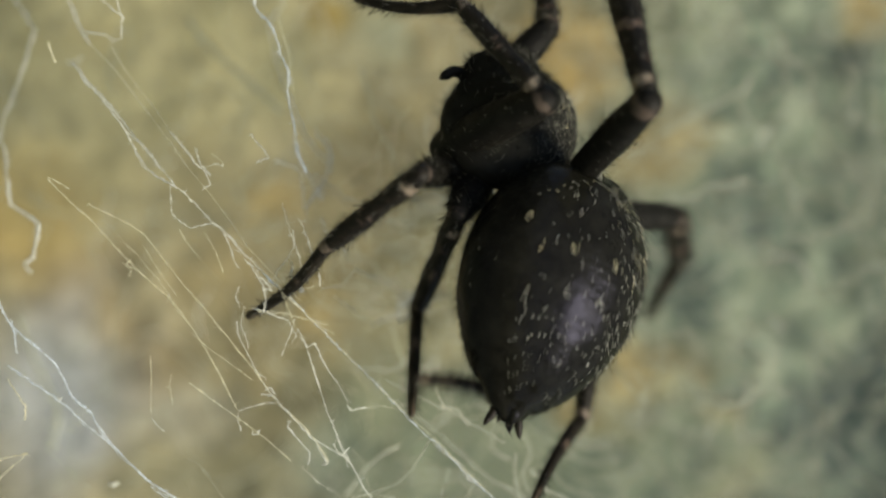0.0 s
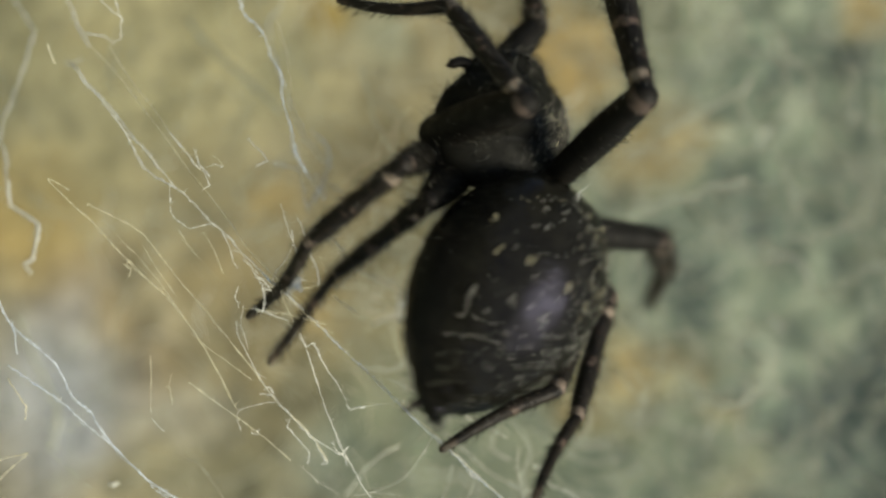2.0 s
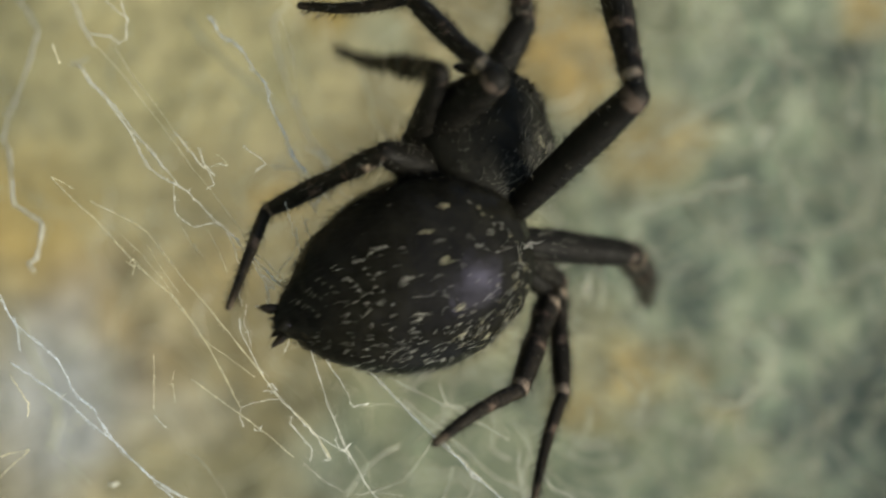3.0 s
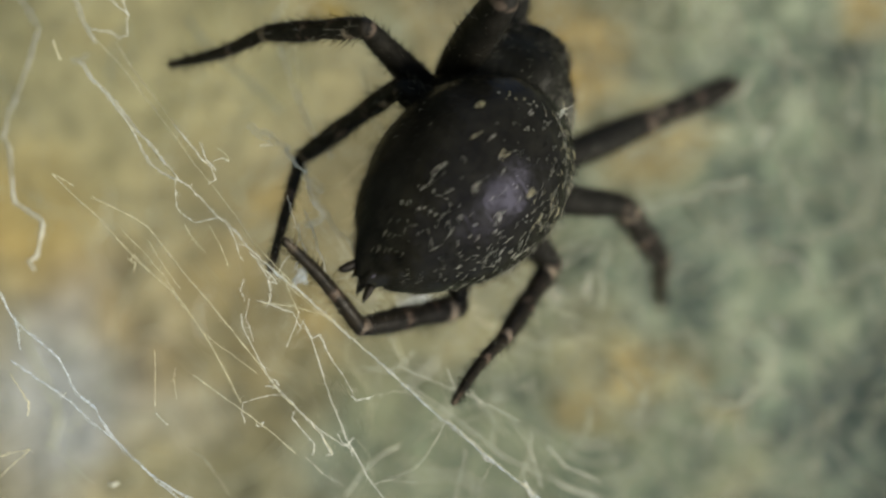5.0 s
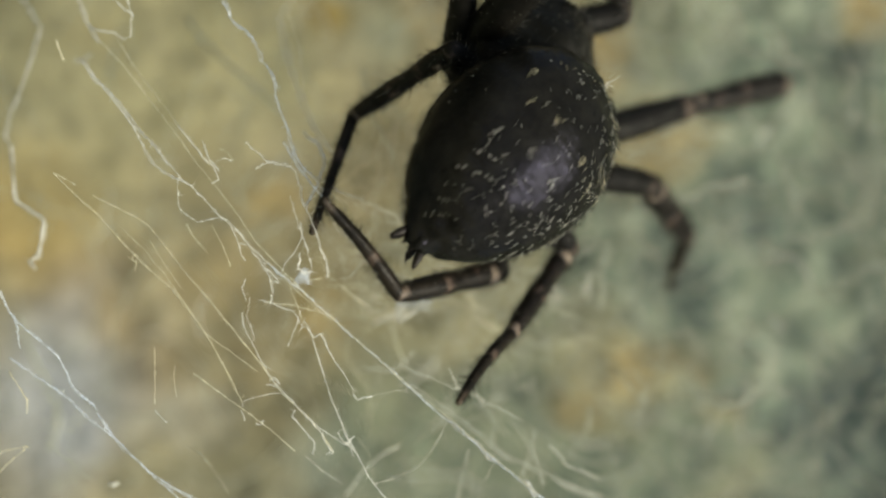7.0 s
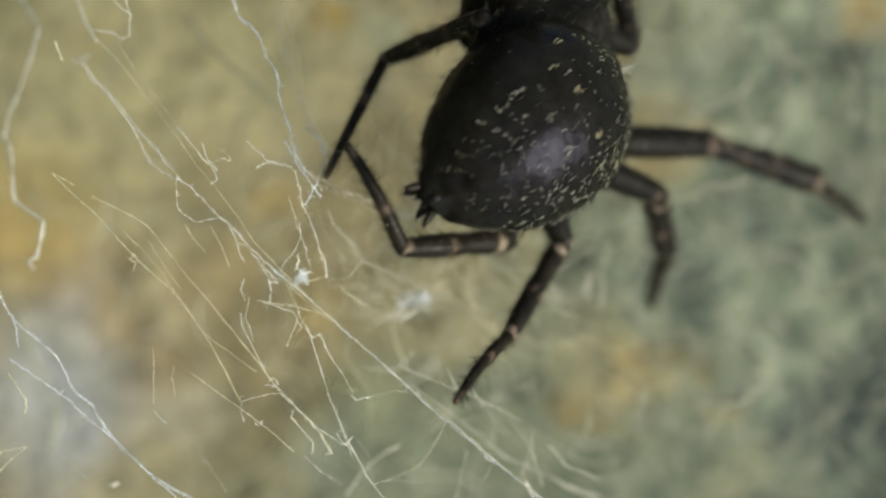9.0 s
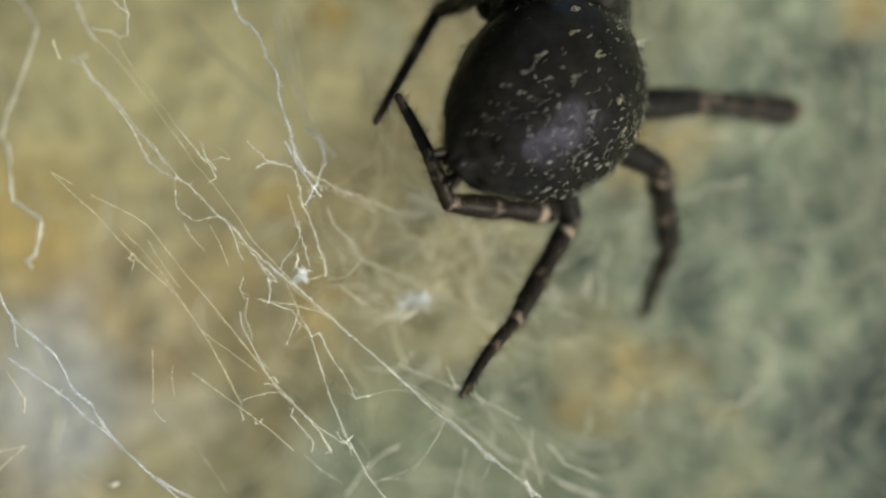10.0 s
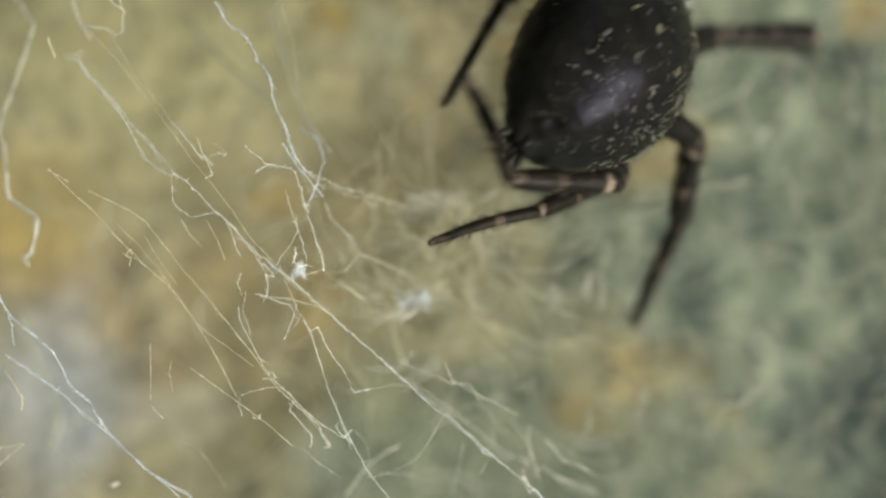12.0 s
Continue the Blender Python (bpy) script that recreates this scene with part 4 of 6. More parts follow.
def make_carapace(root):
    rnd = random.Random(12)
    s = Shape()
    n, rings = 44, 36

    def at(u, a):
        """u from the rear (0) to the face (1): a broad low thorax, then a narrower, higher head."""
        thorax = 2.55 * math.sqrt(max(0.0, 1 - ((u - 0.40) / 0.41) ** 2))
        head = 1.62 * max(0.0, 1 - abs((u - 0.70) / 0.31) ** 2.6) ** 0.42
        w = max(0.05, (thorax ** 3 + head ** 3) ** (1 / 3))
        c, d = math.cos(a), math.sin(a)
        top = 0.95 * (thorax / 2.55) ** 0.7 + 0.95 * (head / 1.62) * math.exp(-((w * c) / 1.35) ** 2)
        groove = 0.16 * math.exp(-((u - 0.50 - 0.13 * abs(c)) / 0.035) ** 2) * (1 if d > 0 else 0)
        return Vector((w * c, (u - 0.5) * 5.2, (max(0.1, top) - groove) * d if d > 0 else 0.85 * d * w / 2.2))
    for i in range(rings):
        u = 0.004 + 0.992 * (0.5 - 0.5 * math.cos(math.pi * i / (rings - 1)))
        s.v += [at(u, 2 * math.pi * k / n) * MM for k in range(n)]
    for i in range(rings - 1):
        for k in range(n):
            s.f.append((i * n + k, i * n + (k + 1) % n, (i + 1) * n + (k + 1) % n, (i + 1) * n + k))
            s.s.append(0)
    s.f += [tuple(reversed(range(n))), tuple(range((rings - 1) * n, rings * n))]
    s.s += [0, 0]
    car = part("carapace", s.mesh("carapace", [SHELL]), root, "dark carapace with short grey hairs")
    h = Shape()
    for _ in range(3000):
        u, a = rnd.uniform(0.02, 0.98), rnd.uniform(-0.4, math.pi + 0.4)
        p = at(u, a)
        out = Vector((p.x * 0.7, 0, max(p.z, 0.2))).normalized()
        d = (Vector((rnd.gauss(0, .25) - 0.3 * p.x, rnd.gauss(0.5, .35), 0)) + out * rnd.uniform(0.25, 0.9)).normalized()
        # more grey hairs on the right: its lit side, put into the hair colour
        grey = 0.75 if p.x > 0.7 and u < 0.62 else 0.12
        h.hair(p - out * 0.02, p + d * rnd.uniform(0.14, 0.42), 0.006, 1 if rnd.random() < grey else 0)
    # further pale hairs that brighten the lit right side
    for _ in range(650):
        u, a = rnd.uniform(0.06, 0.62), rnd.triangular(-0.35, 1.35, 0.45)
        p = at(u, a)
        out = Vector((p.x * 0.7, 0, max(p.z, 0.2))).normalized()
        d = (Vector((rnd.gauss(-0.6, .25), rnd.gauss(0.7, .3), 0)) + out * rnd.uniform(0.2, 0.6)).normalized()
        h.hair(p - out * 0.02, p + d * rnd.uniform(0.18, 0.42), 0.0065, 1 if rnd.random() < 0.85 else 2)
    part("hairs", h.mesh("hairs", [DARK_HAIR, GREY_HAIR, GOLD_HAIR]), car)
    for side in (-1, 1):
        c = Shape()
        c.tube([Vector((0.55 * side, 1.5, -0.3)), Vector((0.6 * side, 1.9, -0.6)), Vector((0.6 * side, 2.0, -1.3)), Vector((0.5 * side, 1.9, -2.0))], [0.55, 0.62, 0.5, 0.25], 12)
        part("jaw", c.mesh("jaw", [SHELL]), car)
        e = Shape()
        fold = [(-0.9, 1.3, -0.4), (-1.2, 1.75, -0.25), (-1.75, 1.95, 0.0), (-2.35, 1.7, 0.1)] if side < 0 else [(0.8, 1.3, -0.7), (1.0, 1.6, -0.9), (1.0, 1.8, -1.4), (0.8, 1.7, -2.0)]
        path = smooth_path(fold, 0.2)
        e.tube(path, [0.27 - 0.10 * i / (len(path) - 1) if i < len(path) - 1 else 0.06 for i in range(len(path))], 10)
        for _ in range(70):
            q = path[rnd.randrange(len(path))]
            e.hair(q, q + Vector((rnd.gauss(0, .3), rnd.gauss(0, .3), rnd.gauss(0, .3))), 0.007, 1)
        part("palp", e.mesh("palp", [LEG, DARK_HAIR]), car)
        for x, y in ((0.22, 2.12), (0.56, 2.05), (0.24, 2.32), (0.5, 2.26)):
            b = Shape()
            b.tube([Vector((x * side, y + k * 0.04, 0.62 + 0.02 * k)) for k in range(4)], [0.07, 0.10, 0.08, 0.03], 8)
            part("eye", b.mesh("eye", [BLACK]), car)
        # the short thick first joints of the legs, round the edge of the thorax
        for y, reach, big in ((0.75, 2.05, 1.0), (-0.25, 2.5, 1.0), (-1.2, 2.45, 1.0), (-2.0, 1.9, 1.0)):
            j = Shape()
            if side < 0 and y < -1:       # the rear pair is spread wide on this side
                y, reach, big = y - 0.25, reach + 0.4, 1.35
            p, q = Vector((1.2 * side, y * 0.8, -0.7)), Vector((reach * side, y, -0.75))
            j.tube([p + (q - p) * k / 6 for k in range(7)], [q * big for q in (0.5, 0.56, 0.58, 0.56, 0.52, 0.42, 0.12)], 12)
            for _ in range(60):
                k = rnd.uniform(0.3, 1)
                d = Vector((rnd.gauss(0, 1), rnd.gauss(0, 1), rnd.gauss(0, 1))).normalized()
                o = p + (q - p) * k
                j.hair(o + d * 0.4, o + d * 0.75 + Vector((0.15 * side, 0, 0)), 0.007, 1)
            part("hip_joint", j.mesh("hip_joint", [LEG, DARK_HAIR]), car)
    return car


def limb(length, radii, mats, seed, hairs, curve=0.0):
    """One leg segment along +Y, with bristles; mm."""
    rnd = random.Random(seed)
    s, fur = Shape(), Shape()
    n = len(radii) - 1
    line = [Vector((0, length * i / n, curve * math.sin(math.pi * i / n))) for i in range(n + 1)]
    path = smooth_path(line, length / 24)
    m = len(path) - 1

    def rad(u):
        i = min(int(u * n), n - 1)
        f = u * n - i
        f = f * f * (3 - 2 * f)
        return radii[i] * (1 - f) + radii[i + 1] * f
    cap = [path[0] - Vector((0, radii[0] * q, 0)) for q in (0.8, 0.45)]
    end = [path[-1] + Vector((0, radii[-1] * q, 0)) for q in (0.45, 0.8)]
    s.tube([*cap, *path, *end], [radii[0] * 0.3, radii[0] * 0.8, *[rad(i / m) for i in range(m + 1)], radii[-1] * 0.8, radii[-1] * 0.3], 14)
    for _ in range(hairs):
        u, a = rnd.random(), rnd.uniform(0, 2 * math.pi)
        p = path[int(u * m)]
        out = Vector((math.cos(a), 0, math.sin(a)))
        r = rad(u)
        d = (out * rnd.uniform(0.5, 1.0) + Vector((0, rnd.uniform(0.5, 1.3), 0))).normalized()
        # the few grey bristles paint in the glints on the leg's dark hairs
        fur.hair(p + out * r * 0.95, p + out * r * 0.95 + d * rnd.choice((0.14, 0.20, 0.28, 0.38, 0.56)), 0.0075, 1 if rnd.random() < 0.12 else 0)
    return s.mesh("segment", mats[:1]), fur.mesh("bristles", mats[1:])


# ---- how the spider stands, second by second (mm on the plane in focus) ----
def glide(rows, t):
    """The values at t between rows of (t, values...): smooth, with no overshoot."""
    if t <= rows[0][0]:
        return list(rows[0][1:])
    if t >= rows[-1][0]:
        return list(rows[-1][1:])
    i = max(k for k in range(len(rows) - 1) if rows[k][0] <= t)
    t0, t1 = rows[i][0], rows[i + 1][0]
    u, out = (t - t0) / (t1 - t0), []
    for k in range(1, len(rows[i])):
        def slope(j):
            if j <= 0 or j >= len(rows) - 1:
                return 0.0
            a = (rows[j][k] - rows[j - 1][k]) / (rows[j][0] - rows[j - 1][0])
            b = (rows[j + 1][k] - rows[j][k]) / (rows[j + 1][0] - rows[j][0])
            return 0.0 if a * b <= 0 else 2 * a * b / (a + b)
        p, q, m0, m1 = rows[i][k], rows[i + 1][k], slope(i) * (t1 - t0), slope(i + 1) * (t1 - t0)
        out.append((2 * u ** 3 - 3 * u * u + 1) * p + (u ** 3 - 2 * u * u + u) * m0 + (3 * u * u - 2 * u ** 3) * q + (u ** 3 - u * u) * m1)
    return out


TIMES = [k / 10 for k in range(121)]

# seconds, place of the middle, turn in the picture's plane, roll towards its right, pitch of the front away, depth
ABDOMEN_WAY = [(0, 3.81, -1.28, 17.6, 27.5, 9.9, 0.4), (1.6, 3.81, -1.28, 17.6, 27.5, 9.9, 0.4), (1.8, 3.67, -1.25, 18.4, 25.1, 7, 0.4), (1.9, 3.08, -1.36, 23, 24.4, 8, 0.4), (2, 2.18, -1.54, 31.8, 23.1, 9, 0.4), (2.1, 0.6, -1.66, 43.5, 20.8, 8, 0.4), (2.2, -1, -1.62, 56.2, 18.3, 6, 0.4), (2.3, -2.1, -1.5, 64, 15.5, 1, 0.4), (2.4, -2.67, -1.35, 68.6, 14.5, -3, 0.4), (2.6, -2.32, -1.1, 69.7, 16.5, -3.5, 0.4), (2.8, -2.13, -1.18, 69.5, 16, -3, 0.4), (3, -1.11, -1, 70.4, 16.6, 6.7, 0.4), (3.2, -0.58, -0.55, 61.5, 22, 9, 0.4), (4.8, 0.6, 2.11, 48.6, 23.9, 14.6, 0.4)] + [
    (5.5, 1.23, 2.48, 45.1, 23.2, 15.8, 0.4), (6.1, 1.64, 2.8, 44.3, 22.7, 17.5, 0.4), (6.5, 1.9, 3.04, 46, 23.9, 19.1, 0.4), (7, 2.44, 3.31, 47.4, 25.3, 21, 0.4), (8.8, 2.87, 4.26, 53.1, 20.9, 28, 0.4), (9, 2.98, 4.25, 53.6, 20.4, 28.7, 0.4), (9.1, 3.39, 4.37, 52.9, 20.2, 29.4, 0.4), (9.2, 2.15, 4.23, 54.1, 19.9, 30, 0.4), (9.3, 3.19, 4.46, 54.4, 19.6, 30.6, 0.4), (9.4, 2.46, 4.28, 54.7, 19.3, 31.2, 0.4), (9.5, 3.02, 4.52, 55, 19.1, 31.8, 0.4), (9.6, 3.1, 4.56, 55.3, 18.8, 32.5, 0.4), (9.7, 3.18, 4.75, 54.6, 18.5, 33.1, 0.4), (9.8, 3.67, 4.97, 52.9, 18.3, 33.7, 0.4)] + [
    (9.9, 3.07, 4.75, 55.1, 18, 34.3, 0.4), (10, 3.67, 5.29, 53.4, 17.7, 34.9, 0.4), (10.1, 2.71, 4.95, 56, 17.8, 33.6, 0.4), (10.2, 3.27, 5.63, 54.5, 17.9, 32.2, 0.4), (10.3, 2.92, 5.39, 55, 17.9, 30.8, 0.4), (10.4, 3.48, 5.88, 52.6, 18, 29.4, 0.4), (10.5, 2.88, 5.82, 55.1, 18.1, 28.1, 0.4), (10.6, 2.28, 5.64, 54.7, 16.5, 27.7, 0.4), (10.7, 2.93, 5.98, 53.3, 14.9, 27.3, 0.4), (10.8, 2.24, 5.97, 56.9, 13.3, 26.9, 0.4), (10.9, 2.68, 6.33, 57.5, 11.7, 26.5, 0.4), (11, 2.17, 6.37, 58.1, 10.2, 26.1, 0.4), (11.1, 2.51, 6.49, 58.7, 13.6, 27.1, 0.4), (11.2, 2.28, 6.41, 58.3, 17, 28.1, 0.4)] + [
    (11.3, 2.77, 6.41, 55.9, 20.5, 29.1, 0.4), (11.4, 2.7, 6.21, 54.5, 23.9, 30.1, 0.4), (11.5, 3.62, 6.33, 51.1, 27.4, 31.1, 0.4), (11.6, 3.75, 6.3, 50.7, 28.1, 31.7, 0.4), (11.7, 4.35, 6.41, 49.3, 28.8, 32.3, 0.4), (11.8, 4.73, 6.32, 46.9, 29.5, 32.9, 0.4), (11.9, 4.98, 6.27, 46.5, 30.2, 33.6, 0.4), (12, 5.58, 6.42, 46.1, 30.9, 34.2, 0.4)]
BODY_WAY = [(0, 2.32, 4.6, -10, 20, 8, 1.6), (1.6, 2.32, 4.6, -10, 20, 8, 1.6), (1.8, 2.36, 4.55, -7, 20, 8, 1.6), (2, 2.12, 4.5, 5, 20, 6, 1.6), (2.2, 1.15, 3.85, 22, 14, 22, 1.6), (2.4, 0.95, 3.7, 26, 10, 28, 1.6), (2.6, 1.4, 3.75, 25, 10, 28, 1.6), (2.8, 1.46, 3.75, 25, 10, 28, 1.6), (3, 1.75, 4.0, 23, 12, 28, 1.6), (3.2, 1.75, 4.3, 22, 14, 28, 1.8), (4, 1.9, 5.2, 28, 22, 16, 2.4), (4.8, 2.5, 5.5, 28, 22, 20, 3), (5.5, 2.88, 5.7, 28, 22, 20, 3.2), (6, 3.02, 5.78, 29, 22, 20, 3.2)] + [
    (6.5, 3.15, 6.2, 30, 22, 22, 3.2), (7, 3.4, 6.6, 31, 22, 22, 3.2), (8.8, 3.9, 7.4, 36, 22, 24, 3.2), (9, 4, 7.42, 36, 22, 24, 3.2), (9.2, 3.5, 7.42, 36, 22, 24, 3.2), (9.5, 4.2, 7.75, 36, 22, 24, 3.2), (10, 4.7, 8.4, 36, 22, 26, 3.2), (10.5, 4.05, 8.8, 40, 22, 26, 3.2), (11, 4.2, 8.7, 46, 22, 24, 3.2), (11.5, 4.8, 9.2, 40, 24, 26, 3.2), (12, 6.5, 9.5, 36, 24, 28, 3.2)]


def stance(way, t):
    x, z, turn, roll, pitch, depth = glide(way, t)
    return Matrix.Translation(spot(x, z, depth) * MM) @ Matrix.Rotation(radians(turn), 4, "Y") @ Matrix.Rotation(radians(90 - pitch), 4, "X") @ Matrix.Rotation(radians(roll), 4, "Y")


# leg: hip on the body, the way of knee, ankle and tip, and which way each segment leans (-1 towards the camera)
LEGS = {
    "front left": ((-2.25, -0.6, -1.0), (-1, 1, 1),
        [(0, 3.62, 5.32), (1.8, 3.62, 5.32), (2.0, 2.92, 5.22), (2.2, 1.32, 5.12), (2.5, 1.02, 5.42), (2.8, 1.36, 5.46), (3.0, 1.82, 6.02), (3.2, 1.92, 6.72), (4, 2.32, 8.02), (4.8, 2.10, 8.82), (5.5, 2.50, 8.98), (6.5, 3.60, 9.22), (7, 3.70, 10.02), (8.8, 4.32, 11.42), (12, 5.32, 14.82)],
        [(0, 0.62, 8.66), (1.8, 0.62, 8.66), (2.0, 0.22, 8.62), (2.2, -1.18, 8.58), (2.5, -1.78, 8.76), (2.8, -1.58, 8.82), (3.0, -1.18, 8.92), (3.2, -0.88, 8.98), (4, 0.32, 11.02), (4.8, 2.32, 12.62), (5.5, 2.72, 12.72), (6.5, 3.52, 13.02), (7, 3.52, 13.62), (8.8, 3.92, 15.42), (12, 4.32, 18.42)],
        [(0, -3.08, 8.86), (1.8, -3.08, 8.86), (2.0, -3.68, 8.82), (2.2, -4.72, 8.62), (2.5, -5.44, 8.42), (2.8, -5.32, 8.52), (3.0, -5.08, 8.62), (3.2, -4.08, 8.98), (4, -2.88, 12.02), (4.8, -0.48, 14.82), (5.5, -0.08, 15.02), (6.5, 1.32, 15.62), (7, 1.32, 16.02), (8.8, 1.52, 17.42), (12, 2.32, 20.82)]),
    "front right": ((-0.8, 0.8, -0.9), (1, 1, 1),
        [(0, 3.76, 7.9), (1.8, 3.76, 7.9), (2.0, 3.32, 7.94), (2.2, 1.96, 7.9), (2.5, 2, 8.02), (2.8, 2.28, 8.02), (3.0, 2.88, 8.06), (3.2, 3.22, 7.98), (4.8, 2.82, 10.02), (5.5, 3.12, 10.02), (6.0, 3.62, 9.62), (6.2, 4.32, 9.12), (6.5, 6.12, 8.66), (7, 6.32, 8.32), (8.8, 6.42, 7.38), (9, 6.62, 7.22), (9.2, 6.52, 7.62), (9.3, 6.42, 8.22), (9.5, 6.32, 8.82), (10, 6.92, 9.42), (12, 7.92, 11.22)],
        [(0, 3.36, 10.2), (1.8, 3.36, 10.2), (2.0, 2.92, 10.24), (2.2, 1.56, 10.2), (2.5, 1.6, 10.32), (2.8, 1.88, 10.32), (3.0, 2.48, 10.36), (3.2, 2.82, 10.28), (4.8, 2.42, 12.32), (5.5, 2.72, 12.32), (6.0, 3.22, 11.92), (6.2, 3.92, 11.42), (6.5, 5.72, 10.96), (7, 5.92, 10.62), (8.8, 6.02, 9.68), (9, 6.22, 9.52), (9.2, 6.12, 9.92), (9.3, 6.02, 10.52), (9.5, 5.92, 11.12), (10, 6.52, 11.72), (12, 7.52, 13.52)],
        [(0, 3.16, 12.9), (1.8, 3.16, 12.9), (2.0, 2.72, 12.94), (2.2, 1.36, 12.9), (2.5, 1.4, 13.02), (2.8, 1.68, 13.02), (3.0, 2.28, 13.06), (3.2, 2.62, 12.98), (4.8, 2.22, 15.02), (5.5, 2.52, 15.02), (6.0, 3.02, 14.62), (6.2, 3.72, 14.12), (6.5, 5.52, 13.66), (7, 5.72, 13.32), (8.8, 5.82, 12.38), (9, 6.02, 12.22), (9.2, 5.92, 12.62), (9.3, 5.82, 13.22), (9.5, 5.72, 13.82), (10, 6.32, 14.42), (12, 7.32, 16.22)]),
    "second right": ((1.5, -3.2, -2.4), ([(0, -1), (3.3, -1), (4.4, 1), (12, 1)], 1, 1),
        [(0, 7.26, 5.22), (1.8, 7.32, 5.22), (2.0, 7.12, 5.42), (2.2, 6.2, 5.26), (2.5, 6.18, 4.96), (2.8, 6.44, 5.06), (3.0, 6.84, 5.46), (3.2, 6.98, 5.86), (4, 7.36, 5.58), (4.8, 7.22, 4.52), (5.5, 7.12, 4.46), (6, 7.32, 4.72), (6.5, 8.62, 4.82), (6.8, 8.12, 4.92), (7, 8.52, 5.02), (8.8, 9.12, 4.22), (9, 9.42, 3.72), (9.2, 8.72, 4.52), (9.5, 9.12, 4.62), (10, 9.02, 5.22), (10.5, 9.12, 5.72), (11, 9.12, 6.02), (11.3, 8.56, 6.7), (11.4, 8.74, 6.52), (11.5, 9.72, 7.42), (12, 9.52, 7.52)],
        [(0, 6.26, 9.42), (1.8, 6.26, 9.42), (2.0, 6.12, 9.42), (2.2, 5.82, 9.42), (2.5, 5.52, 9.22), (2.8, 5.62, 9.22), (3.0, 6.02, 9.32), (3.2, 6.42, 9.62), (4, 8.92, 8.42), (4.8, 10.02, 5.72), (5.5, 10.12, 5.66), (6, 10.22, 5.82), (6.5, 12.72, 5.32), (6.8, 11.72, 5.92), (7, 11.92, 5.82), (8.8, 12.72, 3.82), (9, 13.12, 2.42), (9.2, 12.32, 3.82), (9.5, 12.12, 4.42), (10, 12.32, 4.86), (10.5, 12.52, 5.02), (11, 12.62, 5.12), (11.3, 11.9, 6.4), (11.4, 12.08, 7.12), (11.5, 13.02, 7.52), (12, 12.92, 7.52)],
        [(0, 5.92, 12.82), (1.8, 5.92, 12.82), (2.5, 5.32, 12.62), (3.2, 6.12, 13.02), (4, 11.32, 10.02), (4.8, 10.24, 5.86), (5.5, 10.32, 5.82), (6, 10.48, 5.9), (6.5, 15.92, 5.62), (6.8, 11.92, 5.98), (7, 12.16, 5.9), (8.8, 15.92, 3.32), (9, 14.92, 1.02), (9.2, 14.52, 3.12), (9.5, 12.32, 4.38), (10, 12.48, 4.82), (10.5, 12.6, 4.72), (11, 12.68, 4.72), (11.3, 13.32, 6.42), (11.4, 13.9, 7.92), (11.5, 13.22, 7.46), (12, 12.96, 6.72)]),
    "third right": ((1.3, -3.5, -0.7), (1, 1, 1),
        [(0, 8.22, 1.12), (1.8, 8.22, 1.12), (2.0, 7.62, 0.32), (2.2, 6.22, -0.28), (2.5, 6.22, -0.48), (2.8, 6.22, -0.38), (3.0, 6.62, -0.18), (3.2, 6.52, 0.22), (4.8, 6.32, 1.56), (5.5, 6.42, 1.44), (6.5, 7.12, 2.28), (7, 7.26, 2.3), (8.8, 7.68, 1.98), (9.2, 7.28, 1.98), (9.5, 7.72, 2.46), (10, 7.64, 2.86), (10.5, 7.16, 2.82), (11, 6.76, 2.82), (11.5, 7.76, 3.72), (12, 8.88, 3.92)],
        [(0, 8.42, -0.38), (1.8, 8.42, -0.38), (2.0, 7.92, -0.78), (2.2, 7.32, -0.98), (2.5, 7.52, -0.98), (2.8, 7.32, -0.88), (3.0, 7.22, -1.18), (3.2, 7.22, -0.98), (4.8, 7.72, -0.38), (5.5, 7.72, -0.58), (6.5, 8.62, 0.42), (7, 8.62, 0.42), (8.8, 8.02, -0.18), (9.2, 7.82, -0.18), (9.5, 8.12, 0.02), (10, 8.02, 0.02), (10.5, 7.52, -0.18), (11, 7.12, -0.38), (11.5, 7.92, 0.42), (12, 8.32, 0.82)],
        [(0, 7.28, -2.38), (1.8, 7.28, -2.38), (2.0, 7.22, -2.08), (2.2, 7.82, -1.78), (2.5, 8.22, -1.38), (2.8, 8.12, -1.48), (3.0, 7.22, -1.98), (3.2, 7.12, -2.38), (4.8, 7.76, -1.98), (5.5, 7.58, -2.08), (6.5, 8.32, -1.28), (7, 8.02, -1.42), (8.8, 7.36, -2.08), (9.2, 7.32, -1.98), (9.5, 7.32, -2.08), (10, 7.08, -2.38), (10.5, 6.88, -2.58), (11, 6.56, -2.78), (11.5, 6.62, -2.78), (12, 6.76, -2.68)]),
    "hind right": ((0.8, -3.2, -0.9), (1, -1, -1),
        [(0, 5.52, -1.18), (1.8, 5.52, -1.18), (2.0, 5.82, -1.78), (2.2, 3.82, -1.38), (2.5, 3.02, -1.18), (2.8, 3.32, -1.18), (3.0, 4.02, -1.18), (3.1, 4.62, -0.28), (3.2, 4.52, 0.22), (3.6, 4.12, 0.02), (4.8, 3.82, -0.58), (5.5, 3.92, -0.48), (6.5, 4.32, 0.02), (7, 4.42, 0.02), (8.8, 4.32, 0.22), (9.2, 4.12, 0.42), (9.5, 4.52, 0.52), (10, 4.52, 1.02), (10.5, 4.32, 1.62), (11, 5.32, 3.42), (11.1, 5.72, 3.66), (11.2, 6.2, 4.18), (11.3, 6.12, 3.52), (11.5, 6.32, 3.12), (12, 6.22, 2.62)],
